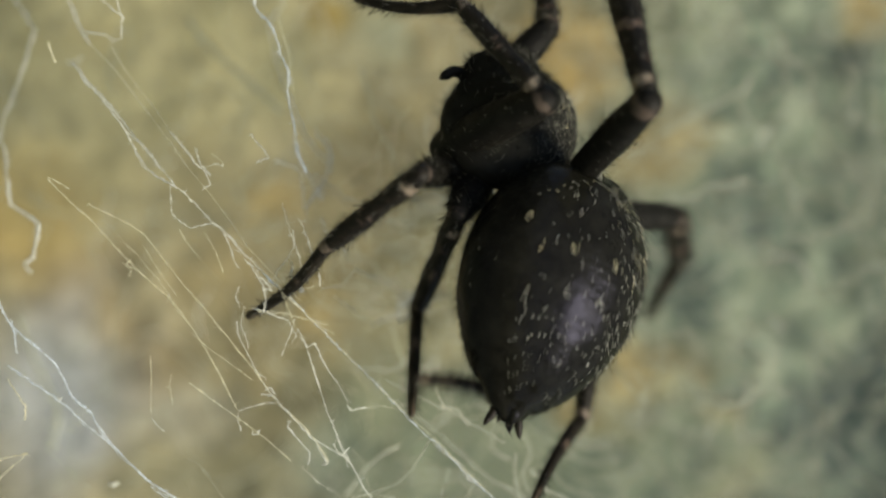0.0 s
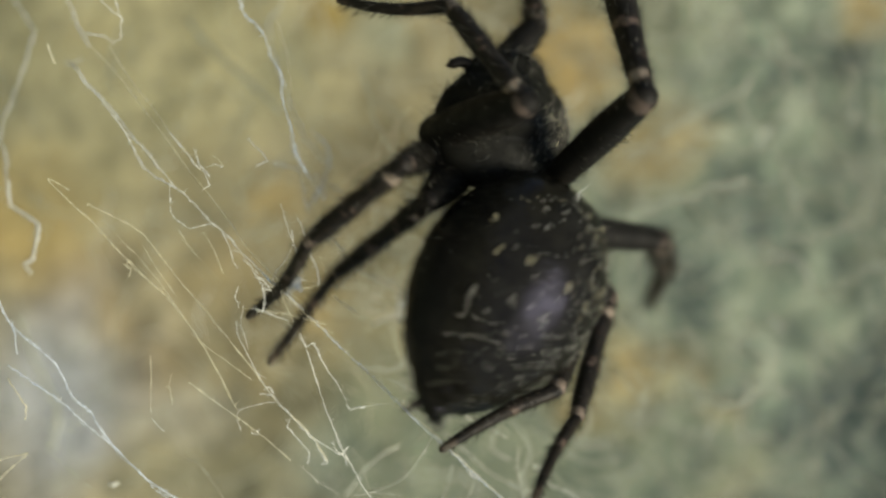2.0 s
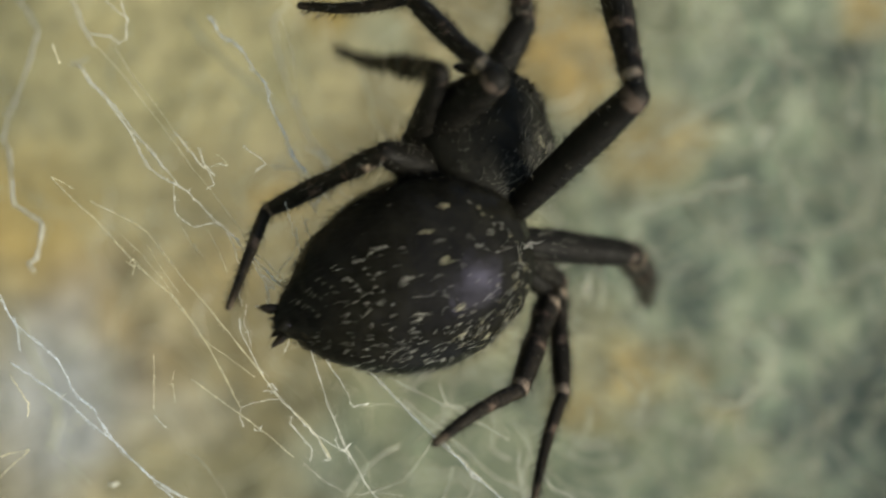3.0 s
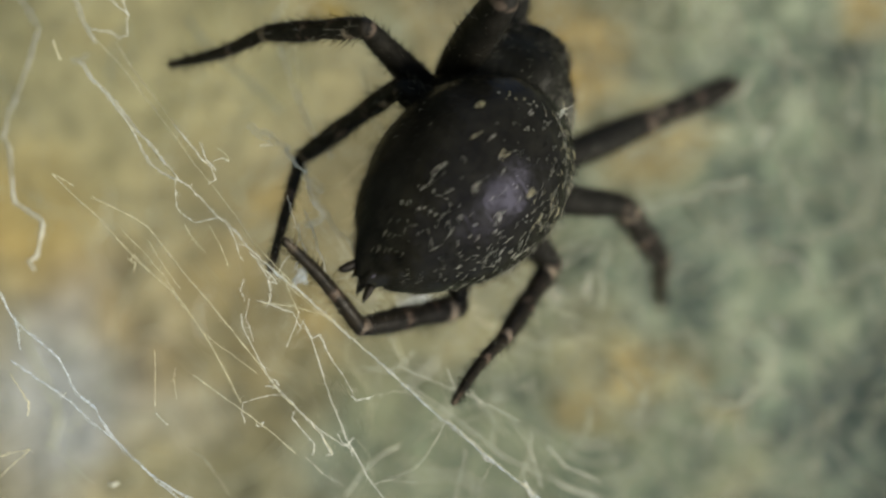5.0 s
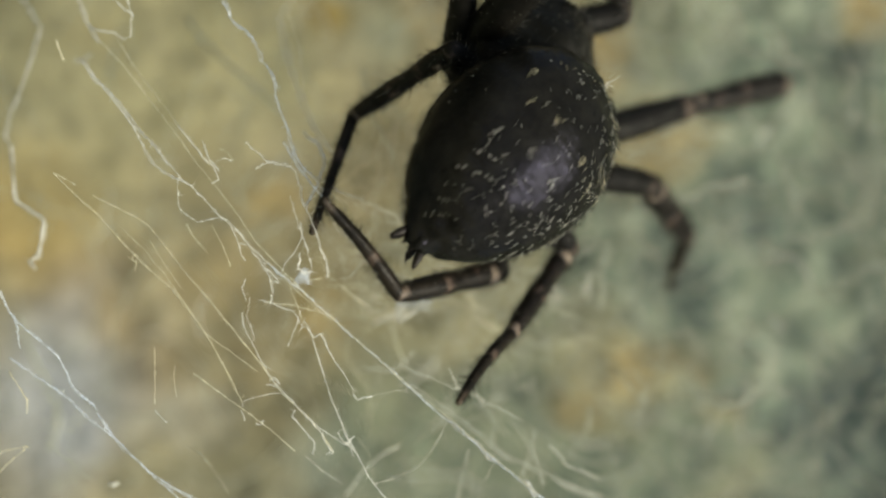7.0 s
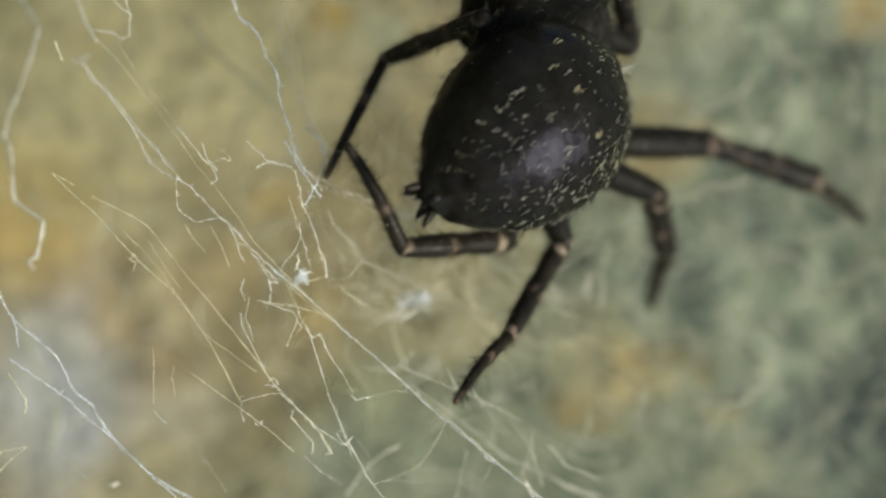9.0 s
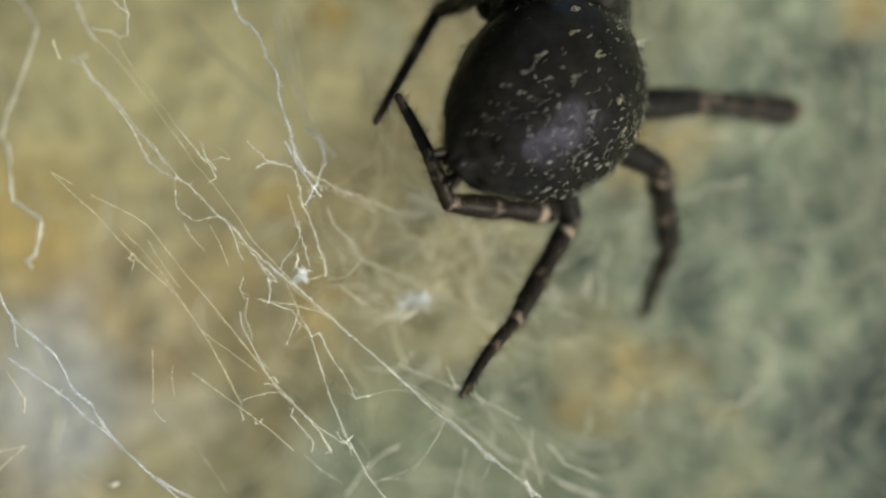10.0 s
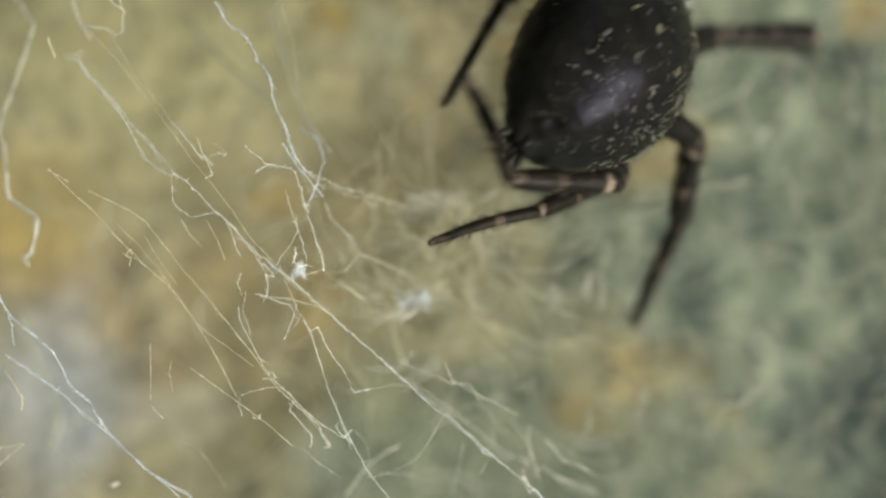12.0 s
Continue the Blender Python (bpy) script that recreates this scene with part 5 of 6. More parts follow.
        [(0, 4.92, -5.98), (1.8, 4.92, -5.98), (2.0, 4.72, -5.98), (2.2, 4.12, -4.98), (2.5, 3.72, -4.18), (2.8, 3.82, -4.78), (3.0, 4.22, -5.18), (3.1, 4.62, -2.98), (3.2, 4.32, -2.38), (3.6, 3.92, -2.38), (4.8, 2.12, -3.18), (5.5, 2.32, -3.18), (6.5, 2.52, -2.78), (7, 2.42, -2.98), (8.8, 2.32, -3.18), (9.2, 2.32, -2.98), (9.5, 2.42, -2.98), (10, 2.52, -2.58), (10.5, 2.72, -2.38), (11, 3.32, -0.78), (11.1, 5.32, 1.54), (11.2, 5.9, 1.86), (11.3, 4.32, 2.76), (11.5, 3.52, 1.82), (12, 3.32, 1.32)],
        [(0, 3.22, -8.88), (3.0, 3.22, -8.88), (3.1, 3.52, -6.38), (3.2, 2.12, -4.38), (3.6, 0.92, -5.58), (4.8, 0.38, -5.42), (5.5, 0.48, -5.42), (6.5, 0.62, -5.38), (7, 0.56, -5.42), (8.8, 0.52, -5.42), (9.2, 0.42, -5.34), (9.5, 0.56, -5.28), (10, 0.68, -5.18), (10.5, 0.92, -5.38), (11, 1.78, -3.58), (11.1, 2.08, -0.76), (11.2, 2.74, 0.34), (11.3, 1.1, 0.82), (11.5, 0.56, 0.62), (11.8, -0.16, 0.46), (12, -0.44, 0.22)]),
    "second left": ((-1.9, -1.2, -2.2), (-1, 1, 1),
        [(0, -0.78, 2.66), (1.8, -0.88, 2.72), (2.0, -1.38, 3.02), (2.1, -2.48, 3.82), (2.2, -2.78, 4.32), (2.3, -3.38, 4.88), (2.5, -4.18, 5.06), (2.8, -3.92, 5.02), (2.9, -1.88, 5.52), (3.0, -0.08, 6.22), (3.1, 0.32, 6.66), (3.2, -0.08, 6.42), (4, -0.88, 7.02), (4.8, -2.78, 7.86), (5.5, -2.68, 7.82), (6, -2.48, 7.92), (6.5, -1.88, 8.38), (6.6, -0.98, 8.62), (6.7, -0.08, 9.62), (6.8, 0.32, 10.02), (7, 0.92, 10.62), (8.8, 1.52, 11.82), (12, 3.32, 14.82)],
        [(0, -4.18, 0.02), (1.8, -4.18, 0.02), (2.0, -4.78, 0.22), (2.1, -5.02, 1.06), (2.2, -5.38, 1.42), (2.5, -6.58, 1.82), (2.8, -6.28, 2.22), (2.9, -4.08, 4.22), (3.0, -1.88, 6.58), (3.1, -3.2, 7.6), (3.2, -3.68, 7.38), (4, -4.48, 7.82), (4.8, -6.38, 7.62), (5.5, -6.28, 7.66), (6, -6.18, 7.62), (6.5, -5.48, 7.62), (6.6, -4.78, 8.02), (6.7, -3.28, 10.02), (6.8, -2.88, 11.22), (7, -2.08, 12.82), (8.8, -0.48, 14.82), (12, 1.32, 17.82)],
        [(0, -6.88, -2.38), (2.0, -6.88, -2.38), (2.2, -7.04, -2.08), (2.5, -5.78, 0.02), (2.8, -5.88, 0.02), (2.9, -5.68, 2.22), (3.0, -3.78, 7.1), (3.1, -7.02, 7.78), (3.2, -7.18, 6.82), (4, -8.48, 6.72), (4.8, -9.62, 6.52), (5.5, -9.68, 6.62), (6, -9.7, 6.64), (6.5, -9.48, 6.96), (6.6, -8.68, 7.22), (6.7, -6.48, 10.02), (6.8, -6.08, 11.82), (7, -4.48, 14.82), (8.8, -2.88, 16.82), (12, -1.68, 19.82)]),
    "third left": ((-1.45, -2.1, -0.7), (-1, 1, -1),
        [(0, 0.52, 1.22), (0.2, 0.28, 0.92), (0.5, 0.44, 1.12), (1.0, 0.42, 1.12), (1.5, 0.52, 1.22), (1.8, 0.02, 1.32), (2.0, -0.48, 1.72), (2.2, -1.68, 2.82), (2.5, -2.78, 3.58), (2.8, -2.88, 3.58), (3.0, -2.08, 3.42), (3.2, -1.88, 3.42), (4.8, -1.78, 5.62), (4.9, -0.98, 5.92), (5.0, -1.58, 5.72), (5.3, -0.98, 5.92), (5.5, -0.94, 5.96), (6.1, -1.08, 6.02), (6.3, -0.38, 6.72), (6.5, -0.44, 6.62), (6.9, 0.42, 7.22)] + [(7, 0.32, 7.02), (8.8, 1.12, 8.02), (9, 1.32, 8.12), (9.1, 1.92, 8.52), (9.2, 0.82, 8.22), (9.3, 1.52, 8.52), (9.4, 1.32, 8.52), (9.5, 2.12, 8.82), (9.6, 2.02, 8.82), (9.8, 2.42, 9.12), (9.9, 1.72, 8.92), (10, 2.32, 9.42), (10.1, 1.32, 9.02), (10.2, 2.02, 9.62), (10.4, 1.92, 9.72), (10.5, 0.92, 9.62), (10.8, 0.12, 9.82), (11, 0.12, 10.22), (11.3, 0.72, 10.42), (11.5, 1.52, 10.02), (11.8, 3.12, 10.02), (12, 3.52, 10.02)],
        [(0, -0.92, -2.18), (0.1, -1.24, -3.2), (0.2, -1.32, -3.58), (0.3, -1.18, -2.98), (0.4, -1.28, -3.68), (0.5, -1.04, -2.88), (0.6, -1.2, -3.38), (0.7, -1.04, -2.78), (0.9, -0.98, -2.58), (1.0, -1.08, -2.98), (1.1, -0.96, -2.38), (1.5, -0.92, -2.18), (1.7, -1.18, -1.98), (1.8, -2.88, -2.98), (2.0, -3.88, -0.98), (2.1, -4.78, 0.82), (2.2, -5.08, 1.42), (2.5, -6.78, 2.02), (2.8, -7.08, 1.86), (3.0, -6.28, 1.32), (3.2, -6.08, 1.42), (4.8, -5.18, 3.42), (4.9, -4.16, 3.92), (5.0, -5.06, 3.2), (5.2, -4.86, 3.5), (5.3, -3.82, 4.06), (5.4, -4.56, 3.84), (5.5, -3.72, 4.5), (5.6, -4.34, 3.84), (5.8, -3.82, 4.34)] + [(6.0, -3.48, 4.48), (6.1, -4.28, 4.28), (6.2, -3.26, 5.18), (6.4, -3.02, 5.3), (6.5, -3.78, 4.62), (6.6, -2.58, 5.12), (6.7, -3.2, 4.7), (6.8, -2.96, 4.88), (6.9, -2.48, 5.18), (7, -3.18, 4.72), (7.2, -2.78, 5.06), (8.8, -2.28, 6.62), (9, -2.08, 6.72), (9.1, -0.84, 7), (9.2, -2.78, 6.82), (9.3, -1.68, 7.12), (9.4, -1.86, 7.48), (9.5, -0.88, 7.82), (9.6, -1.14, 7.6), (9.8, -0.54, 7.72)] + [(9.9, -1.56, 7.6), (10, -0.18, 8.42), (10.1, -1.98, 7.6), (10.2, -0.96, 8.52), (10.3, -1.86, 7.92), (10.4, -1.08, 8.52), (10.5, -1.88, 8.42), (10.7, -2.16, 8.22), (10.8, -3.02, 8.52), (10.9, -2.34, 8.82), (11, -2.88, 9.02), (11.1, -2.32, 9.02), (11.3, -1.88, 9.32), (11.4, -1.88, 8.62), (11.5, -0.18, 8.82), (11.8, 1.22, 8.92), (11.9, 0.92, 8.52), (12, 2.12, 8.82)],
        [(0, -1.12, -5.88), (0.1, -1.22, -7.06), (0.2, -1.28, -7.78), (0.3, -1.12, -6.82), (0.4, -1.28, -7.78), (0.5, -0.98, -6.42), (0.6, -1.22, -7.3), (0.7, -1.02, -6.22), (0.9, -0.98, -6.08), (1.0, -1.14, -6.98), (1.1, -1.08, -5.94), (1.5, -1.12, -5.88), (1.7, -1.56, -5.58), (1.8, -4.28, -6.28), (1.9, -5.88, -4.18), (2.0, -6.12, -4.02), (2.1, -6.58, -2.28), (2.2, -6.28, -2.24), (2.5, -7.18, -2.18), (2.8, -7.18, -2.38), (3.0, -7.58, -2.08), (3.2, -7.58, -2.14), (4.8, -6.38, -0.88), (4.9, -5.54, 0), (5.0, -6.12, -0.76), (5.2, -5.88, -0.64), (5.3, -5.1, 0.3), (5.4, -5.58, -0.34), (5.5, -5.16, 0.34), (5.6, -5.54, -0.12), (5.8, -5.06, 0.12)] + [(6.0, -4.86, 0.56), (6.1, -5.68, -0.28), (6.2, -4.6, 0.94), (6.4, -4.36, 1.24), (6.5, -5.24, 0.42), (6.6, -4.28, 1.82), (6.7, -4.6, 0.94), (6.8, -4.48, 1.24), (6.9, -4.1, 1.24), (7, -4.64, 0.58), (7.2, -4.34, 1.12), (8.8, -4.34, 2.46), (9, -4.14, 2.58), (9.1, -2.84, 3.48), (9.2, -4.88, 2.72), (9.3, -3.38, 3.8), (9.4, -3.86, 3.36), (9.5, -3.18, 3.92), (9.6, -3.08, 3.66), (9.7, -3.2, 3.66), (9.8, -2.34, 4.28)] + [(9.9, -3.5, 3.86), (10, -2.38, 4.48), (10.1, -3.92, 3.98), (10.2, -2.84, 4.88), (10.3, -3.74, 4.28), (10.4, -2.9, 5.06), (10.5, -4.08, 4.52), (10.6, -4.16, 4.58), (10.7, -3.74, 5), (10.8, -4.78, 4.58), (10.9, -4.16, 5.48), (11, -5.28, 5.16), (11.1, -4.46, 5.66), (11.2, -4.6, 5.18), (11.3, -4.16, 5.48), (11.4, -4.1, 4.7), (11.5, -2.38, 5.12), (11.6, -2.4, 4.7), (11.7, -1.44, 5.06), (11.8, -0.72, 5.06), (11.9, -1.14, 4.58), (12, 0.02, 5.08)]),
    "hind left": ((-0.8, -3.0, -0.9), (1, -1, -1),
        [(0, 3.32, -2.38), (0.2, 3.82, -2.98), (0.5, 3.62, -2.68), (0.9, 3.32, -2.38), (1.0, 3.76, -2.88), (1.1, 3.32, -2.38), (1.5, 3.32, -2.38), (1.8, 3.92, -2.98), (2.0, 4.92, -1.98), (2.2, 3.32, -1.78), (2.5, 2.82, -1.98), (2.8, 3.12, -2.18), (3.0, 3.82, -1.58), (3.2, 3.92, -0.78), (3.6, 2.32, -1.58), (4.2, 0.92, -2.18), (4.8, 0.12, -2.14), (4.9, 0.92, -1.58), (5.0, 0.56, -2.04), (5.3, 1.12, -1.28), (5.4, 0.82, -1.88), (5.5, 1.32, -1.18), (5.8, 1.32, -1.58), (6.1, 0.38, -1.48), (6.3, 1.52, -0.78)] + [(6.5, 1.62, -0.98), (6.6, 1.92, -0.18), (7, 2.02, -0.78), (7.2, 2.56, -0.58), (8.8, 2.12, 0.32), (9, 2.32, 0.32), (9.1, 3.1, 0.34), (9.2, 1.88, 0.22), (9.3, 2.86, 0.52), (9.4, 2.5, 0.46), (9.5, 3.52, 0.82), (9.6, 2.98, 0.64), (9.8, 3.6, 1.24), (9.9, 2.56, 0.94), (10, 3.82, 1.32), (10.1, 2.26, 1.12), (10.2, 3.6, 1.54), (10.3, 2.38, 1.36), (10.4, 3.46, 1.68), (10.5, 2.52, 1.72), (10.7, 2.38, 2.04), (10.8, 1.66, 1.92), (10.9, 2.5, 2.16)] + [(11, 1.76, 2.52), (11.1, 2.38, 2.46), (11.2, 1.96, 2.4), (11.3, 2.8, 2.46), (11.4, 2.68, 2.28), (11.5, 4.12, 2.38), (11.7, 5.12, 2.42), (11.8, 5.72, 2.38), (12, 6.12, 2.38)],
        [(0, 1.92, -5.08), (0.1, 2.44, -6.86), (0.2, 2.62, -7.18), (0.3, 2.62, -6.68), (0.4, 2.68, -7.28), (0.5, 2.12, -6.58), (0.6, 2.42, -7.18), (0.7, 1.92, -6.08), (0.9, 1.72, -5.58), (1.0, 2.62, -6.88), (1.1, 1.52, -5.18), (1.5, 1.32, -4.98), (1.7, 2.32, -6.38), (1.8, 4.12, -6.48), (1.9, 4, -5.88), (2.0, 4.02, -4.98), (2.2, 2.62, -4.98), (2.5, 2.22, -4.98), (2.8, 2.42, -4.98), (3.0, 2.72, -4.98), (3.2, 2.92, -4.88), (3.6, 0.32, -4.18), (4.2, -2.68, -2.98), (4.8, -3.28, -2.88), (4.9, -2.34, -2.22), (5.0, -2.94, -2.78), (5.2, -2.72, -2.74), (5.3, -1.9, -1.7), (5.4, -2.42, -2.34), (5.5, -1.68, -1.48), (5.6, -2.34, -2.22), (5.8, -2, -2)] + [(6.0, -1.66, -1.7), (6.1, -2.66, -2.38), (6.2, -1.26, -1.3), (6.4, -1.18, -0.98), (6.5, -2.08, -1.68), (6.6, -1.18, -0.58), (6.7, -1.56, -1.36), (6.8, -1.14, -0.88), (6.9, -1.14, -1.18), (7, -1.58, -1.58), (7.2, -1.38, -1.18), (8.8, -1.58, -0.08), (9, -1.44, 0.02), (9.1, -0.54, 0.52), (9.2, -1.88, 0.12), (9.3, -0.6, 0.82), (9.4, -1.32, 0.46), (9.5, -0.18, 1.12), (9.6, -0.34, 0.64), (9.7, -0.16, 1.06), (9.8, 0.26, 1.36)] + [(9.9, -0.66, 0.94), (10, 0.22, 1.62), (10.1, -1.2, 1.12), (10.2, -0.04, 1.86), (10.3, -0.96, 1.42), (10.4, -0.28, 2.04), (10.5, -1.18, 1.82), (10.7, -1.14, 2.04), (10.8, -1.98, 1.86), (10.9, -1.14, 2.58), (11, -2.38, 2.46), (11.1, -1.68, 2.58), (11.2, -1.86, 2.46), (11.3, -1.44, 2.88), (11.4, -1.38, 2.28), (11.5, 0.56, 2.58), (11.6, 0.32, 2.04), (11.7, 1.28, 2.76), (11.8, 1.78, 2.34), (11.9, 1.22, 2.16), (12, 2.42, 2.46)],
        [(0, -0.92, -4.62), (0.1, -0.98, -5.88), (0.2, -0.92, -6.38), (0.3, -0.98, -5.62), (0.4, -0.94, -6.32), (0.5, -0.84, -5.28), (0.6, -0.92, -5.98), (0.7, -0.88, -5.08), (0.9, -0.88, -4.98), (1.0, -0.88, -5.68), (1.1, -0.94, -4.78), (1.5, -0.92, -4.62), (1.7, -0.48, -5.58), (1.8, 2.12, -6.58), (1.9, -0.28, -7.5), (2.0, -0.02, -7.08), (2.2, -0.12, -6.74), (2.5, 0.02, -6.58), (2.8, -0.02, -6.74), (3.0, -0.28, -6.88), (3.2, -0.28, -7.18), (3.6, -2.88, -3.18), (4.2, -5.48, -0.18), (4.8, -5.78, 0.18), (4.9, -4.76, 0.94), (5.0, -5.62, 0.3), (5.2, -5.48, 0.42), (5.3, -4.46, 1.28), (5.4, -5.2, 0.64), (5.5, -4.64, 1.46), (5.6, -5.02, 0.94), (5.8, -4.56, 1.28)] + [(6.0, -4.22, 1.5), (6.1, -5.08, 0.64), (6.2, -3.86, 2.02), (6.4, -3.68, 2.16), (6.5, -4.72, 1.52), (6.6, -3.38, 2.46), (6.7, -3.92, 1.86), (6.8, -3.68, 1.92), (6.9, -3.5, 2.16), (7, -4.24, 1.72), (7.2, -3.5, 2.16), (8.8, -3.62, 3.58), (9, -3.38, 3.66), (9.1, -2.04, 4.58), (9.2, -4.18, 3.66), (9.3, -2.72, 4.7), (9.4, -2.96, 4.1), (9.5, -2.38, 4.82), (9.6, -2.28, 4.58), (9.8, -1.56, 5)] + [(9.9, -2.78, 4.58), (10, -1.58, 5.42), (10.1, -3.2, 4.88), (10.2, -1.86, 5.78), (10.3, -2.96, 5.18), (10.4, -2.1, 5.92), (10.5, -3.18, 5.52), (10.7, -2.96, 5.78), (10.8, -3.92, 5.48), (10.9, -3.26, 6.4), (11, -4.18, 6.02), (11.1, -3.56, 6.4), (11.2, -3.8, 6.1), (11.3, -3.38, 6.4), (11.4, -3.38, 5.66), (11.5, -1.58, 6.02), (11.6, -1.68, 5.48), (11.7, -0.68, 5.92), (11.8, -0.04, 5.98), (11.9, -0.48, 5.48), (12, 0.76, 6.12)]),
}


def leaning(lean, t):
    return glide(lean, t)[0] if isinstance(lean, list) else lean


def joints(leg, t, lengths=None):
    """The four joints of a leg in mm; with lengths, each segment leans until it has its length."""
    hip, lean, *ways = LEGS[leg]
    pts = [stance(BODY_WAY, t) @ (Vector(hip) * MM) / MM]
    for k, way in enumerate(ways):
        x, z = glide(way, t)
        depth = pts[-1].y
        for _ in range(4):
            p = spot(x, z, depth)
            flat = math.hypot(p.x - pts[-1].x, p.z - pts[-1].z)
            if lengths:
                depth = pts[-1].y + leaning(lean[k], t) * math.sqrt(max(0.0, lengths[k] ** 2 - flat ** 2))
        pts.append(spot(x, z, depth))
    return pts


# legs that are never seen at full length
REACH = {"third right": 1.22, "second right": 1.12, "hind right": 1.05}


def leg_lengths(leg):
    best = [0, 0, 0]
    for t in TIMES:
        p = joints(leg, t)
        best = [max(b, math.hypot(p[k + 1].x - p[k].x, p[k + 1].z - p[k].z)) for k, b in enumerate(best)]
    return [b * REACH.get(leg, 1.02) for b in best]


spider = tagged(new("spider"), "black hairy house spider with ringed legs, climbing its silk web", "spider")
make_carapace(spider)
abdomen = make_abdomen(spider)
CURL = {"front left": 0.25, "second left": 0.25, "hind left": -0.15, "hind right": -0.12, "third right": -0.08}
legs = {}
for i, leg in enumerate(LEGS):
    ln = leg_lengths(leg)
    fat = {"front left": 1.45, "second right": 1.14}.get(leg, 1.15 if leg.endswith("right") else 0.9)
    stout = {"second right": 1.04, "third right": 1.25, "third left": 0.92, "hind right": 0.95, "hind left": 1.15}.get(leg, 1.0)
    thigh, shin = (0.42, 0.50, 0.52, 0.48, 0.40), (0.37, 0.42, 0.34, 0.39, 0.36, 0.28)
    if leg == "second right":       # stout, and blunt at the ankle
        thigh, shin = (0.36, 0.42, 0.50, 0.55, 0.48), (0.36, 0.42, 0.45, 0.49, 0.53, 0.53)
    if leg in ("second left", "third left"):
        thigh = (0.66, 0.64, 0.56, 0.48, 0.40) if leg == "second left" else (0.82, 0.80, 0.72, 0.60, 0.45)
    made = [limb(ln[0], [q * fat for q in thigh], [LEG, DARK_HAIR, GREY_HAIR], 30 + i, 900),
            limb(ln[1], [q * stout for q in shin], [SHIN, DARK_HAIR, GREY_HAIR], 50 + i, 900),
            limb(ln[2], [q * stout for q in (0.25, 0.25, 0.22, 0.20, 0.175, 0.13)], [FOOT, DARK_HAIR, GREY_HAIR], 70 + i, 560, CURL.get(leg, 0.0))]
    femur = part("leg", made[0][0], spider)
    pieces = [[femur], [part("tibia", made[1][0], femur)], [part("tarsus", made[2][0], femur)]]
    for piece, (skin, fur) in zip(pieces, made):
        piece.append(tagged(part("bristles", fur, femur), kind="stuff"))
    legs[leg] = (ln, pieces)


def along(a, b, x):
    """A pose at a with its Y towards b (mm), keeping X as near to x as can be."""
    y = (b - a).normalized()
    x = (x - y * x.dot(y)).normalized()
    z = x.cross(y)
    m = Matrix((x, y, z)).transposed().to_4x4()
    m.translation = a * MM
    return m, x


def motions():
    body = [(t, stance(BODY_WAY, t)) for t in TIMES]
    walk(spider, [(t, TURN @ m) for t, m in body])
    walk(abdomen, [(t, m.inverted() @ stance(ABDOMEN_WAY, t)) for t, m in body])
    for leg, (ln, pieces) in legs.items():
        xs = [Vector((0.3, -1, 0.2))] * 3
        rows = [[], [], []]
        for t, m in body:
            p = joints(leg, t, ln)
            poses = []
            for k in range(3):
                w, xs[k] = along(p[k], p[k + 1], xs[k])
                poses.append(w)
            rows[0].append((t, m.inverted() @ poses[0]))
            rows[1].append((t, poses[0].inverted() @ poses[1]))
            rows[2].append((t, poses[0].inverted() @ poses[2]))
        walk(pieces[0][0], rows[0])
        for k in (1, 2):
            for ob in pieces[k]:
                walk(ob, rows[k])
    drag = [(t, Matrix.Translation(SWUNG_FOOT * MM) @ Matrix.Rotation(radians(a), 4, "Y") @ Matrix.Rotation(radians(-back), 4, "X") @ Matrix.Translation(-SWUNG_FOOT * MM))
                 for t, a, back in ((0, 6.4, 0), (1.8, 6.4, 0), (2.0, 2.0, 0), (2.2, -6.5, 0), (2.5, -9.5, 8), (2.8, -8.8, 10), (3.2, -7.5, 14), (3.9, 0, 40), (4.6, 8, 72),
                                    (6.5, 8, 72), (6.7, 4, 44), (6.85, 0, 14), (7.0, -2.5, 4), (7.2, -2.0, 0), (9.0, 0, 0), (10.0, 0, 0), (11.0, -1.8, 0), (11.5, -3.6, 0), (12.0, -4.6, 0))]
    swing = dict(drag)
    for k, ob in enumerate(swung):
        # the side branches hang further back while the long strand is pulled taut
        walk(ob, drag if k in (0, len(swung) - 1) else [(t, Matrix.Translation(Vector((0, back, 0)) * MM) @ swing[t]) for t, back in [(t, glide(BRANCH_BACK, t)[0]) for t in swing]])
    hinge = Vector((-6.28, 0, -0.48)) * MM
    for ob, x, z, bowed in swaying:
        rows = []
        for t, a, b, c, d, e, f in WEB_SWAY:
            m = Matrix.Translation(Vector((a + b * x + c * z, 0, d + e * x + f * z)) * MM)
            if bowed:
                m = Matrix.Translation(Vector((a - b * 6.28 - c * 0.48, 0, d - e * 6.28 - f * 0.48)) * MM) @ Matrix.Translation(hinge) @ Matrix.Rotation(radians(glide(BOW, t)[0]), 4, "Y") @ Matrix.Translation(-hinge)
            rows.append((t, m))
        walk(ob, rows)


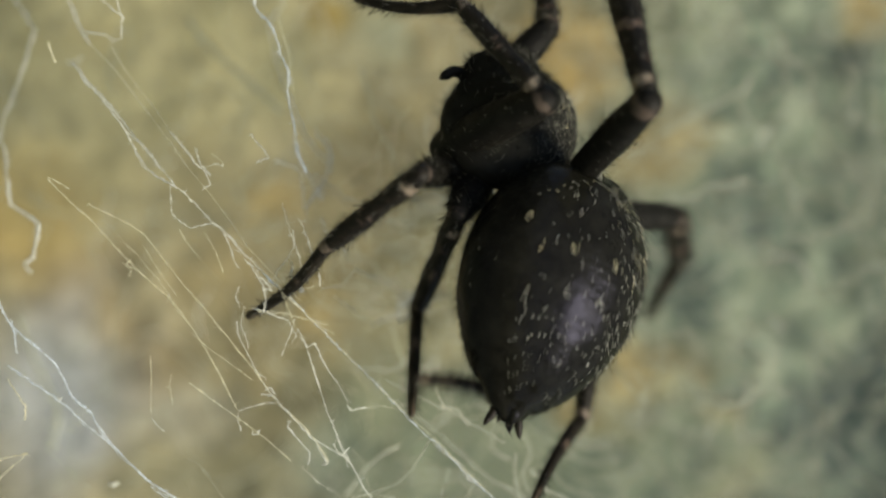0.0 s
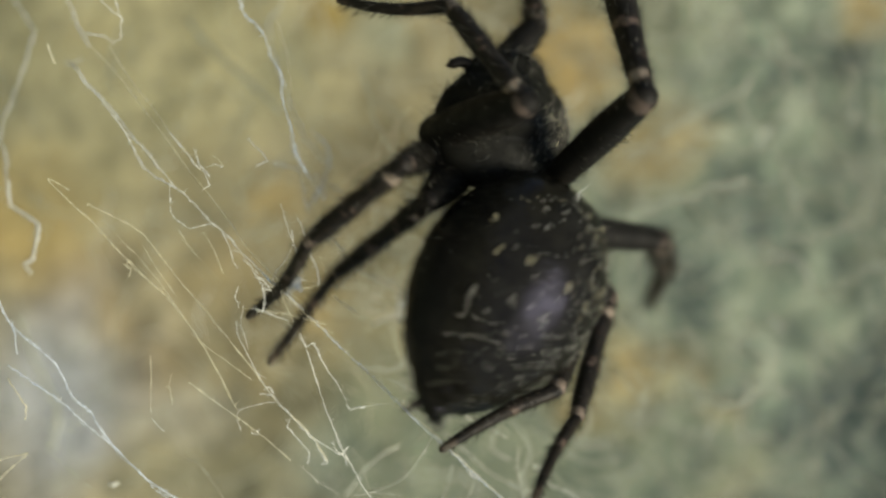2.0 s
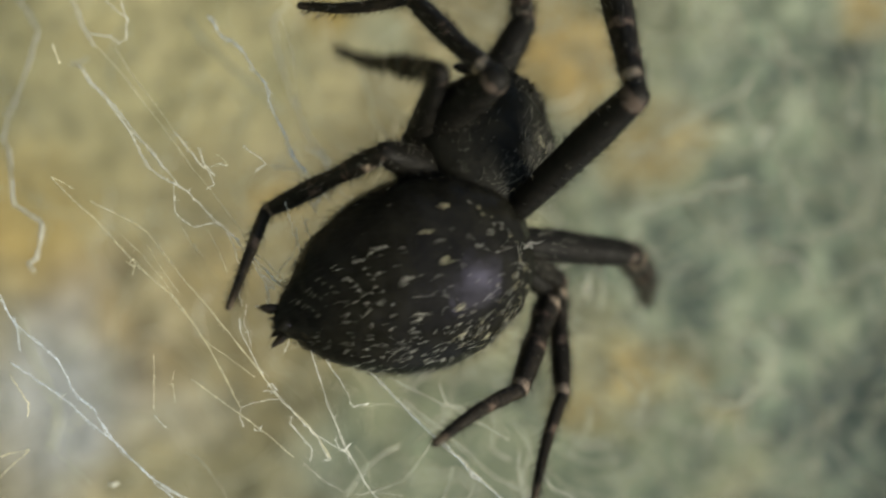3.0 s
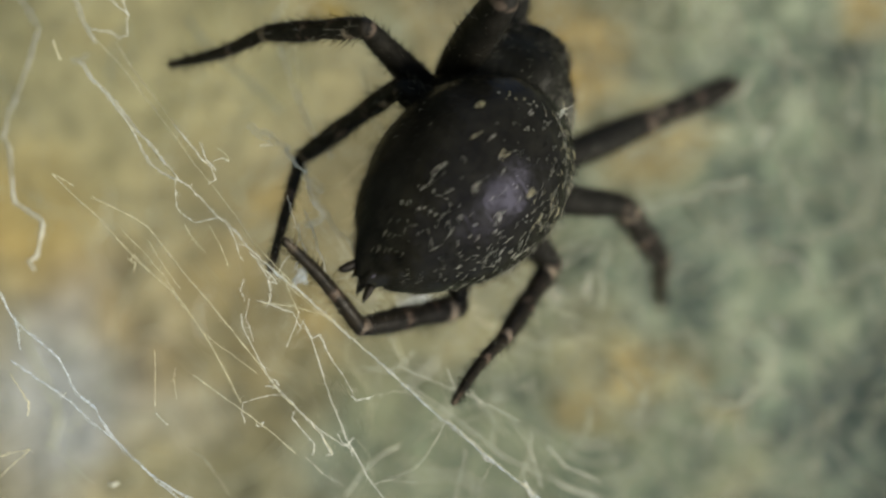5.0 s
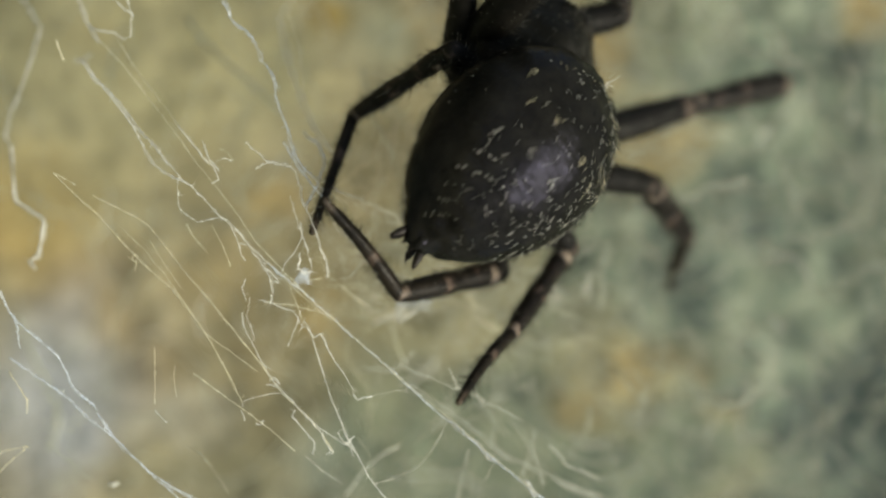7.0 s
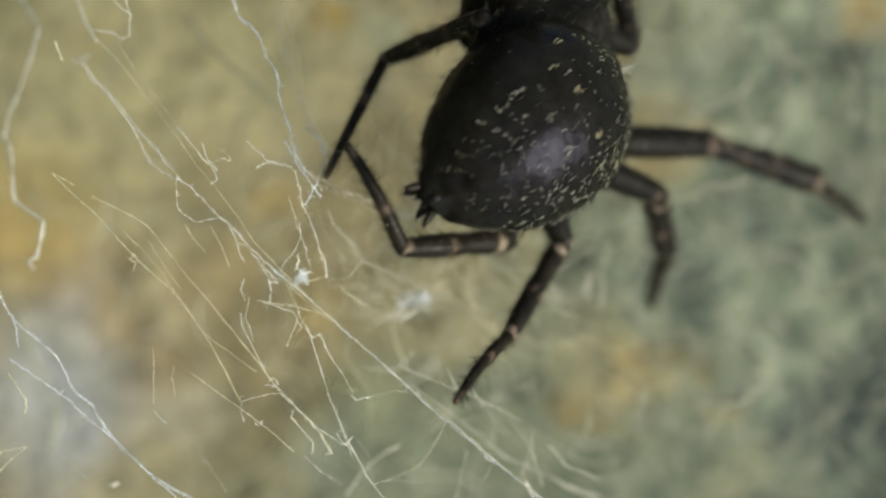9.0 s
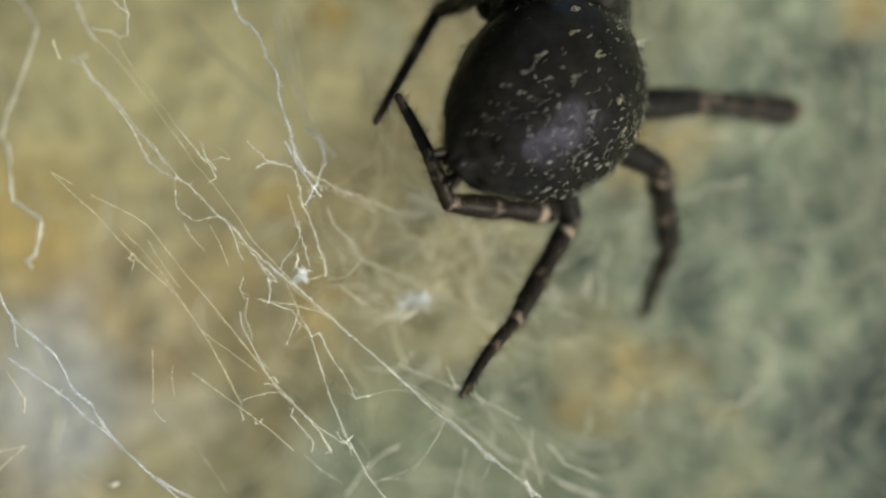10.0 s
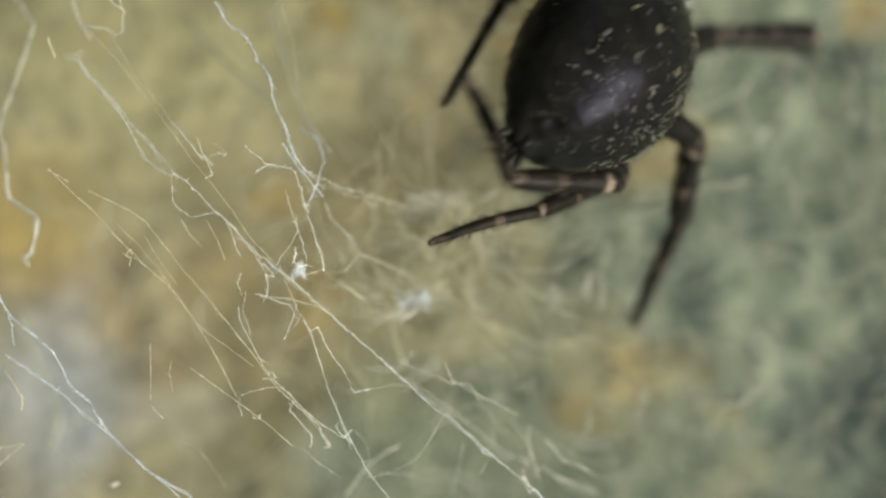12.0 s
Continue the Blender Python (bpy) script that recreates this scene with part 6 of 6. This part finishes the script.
# the web gives as the spider climbs: seconds, then shift to the right (at the middle, per mm right, per mm up) and upwards, mm
WEB_SWAY = [(0, -0.2667, -0.0128, -0.0147, -0.3625, -0.0126, 0.0142), (1.8, -0.2667, -0.0128, -0.0147, -0.3625, -0.0126, 0.0142), (2, -0.3275, -0.0173, -0.0172, -0.3512, -0.01, 0.0102), (2.2, -0.2434, -0.0183, -0.0104, -0.2621, -0.0055, 0.0065), (2.5, -0.1173, -0.0197, -0.0001, -0.1285, 0.0013, 0.001),
            (2.8, -0.1505, -0.0171, -0.0056, -0.2313, -0.0061, 0.0007), (3, -0.1727, -0.0153, -0.0092, -0.2999, -0.0111, 0.0005), (3.2, -0.1609, -0.0146, -0.0092, -0.2709, -0.0096, 0.0011), (4, -0.1137, -0.0118, -0.0092, -0.1551, -0.0035, 0.0035), (4.8, -0.0666, -0.0089, -0.0093, -0.0393, 0.0026, 0.0059),
            (5, -0.0548, -0.0082, -0.0093, -0.0103, 0.0041, 0.0065), (6, -0.0121, -0.0054, -0.0057, 0.0042, 0.0036, 0.0063), (6.5, 0.0791, -0.0034, 0.0016, 0.0011, 0.0029, -0.0012), (7, 0.0685, -0.001, 0.0037, -0.0238, -0.0003, -0.0014), (9, 0.0243, -0.0007, 0.0031, -0.0371, -0.0009, -0.0004),
            (9.5, 0, 0, 0, 0, 0, 0), (10, 0.0149, 0.0026, -0.0007, 0.0295, 0.0015, 0.0005), (10.5, 0.0318, 0.0042, -0.0056, 0.0687, 0.0031, 0.001), (11, 0.1184, 0.0101, -0.0072, 0.1794, 0.0063, -0.0021), (11.5, 0.0182, 0.007, -0.0082, 0.2301, 0.0112, -0.0013),
            (12, -0.0554, 0.0065, -0.0076, 0.2656, 0.0123, -0.0015)]
# the long strand bows under a hind foot: seconds, degrees
BOW = [(0, 3.6), (1.8, 3.6), (2.2, 1.4), (2.8, 1.5), (3.0, 3.3), (3.2, 3.6), (4.0, 1.0), (4.8, 0.2), (5.5, 0.0), (12.0, 0.0)]
BRANCH_BACK = [(0, 3.5), (6.5, 3.5), (7.0, 0.0), (12.0, 0.0)]

motions()
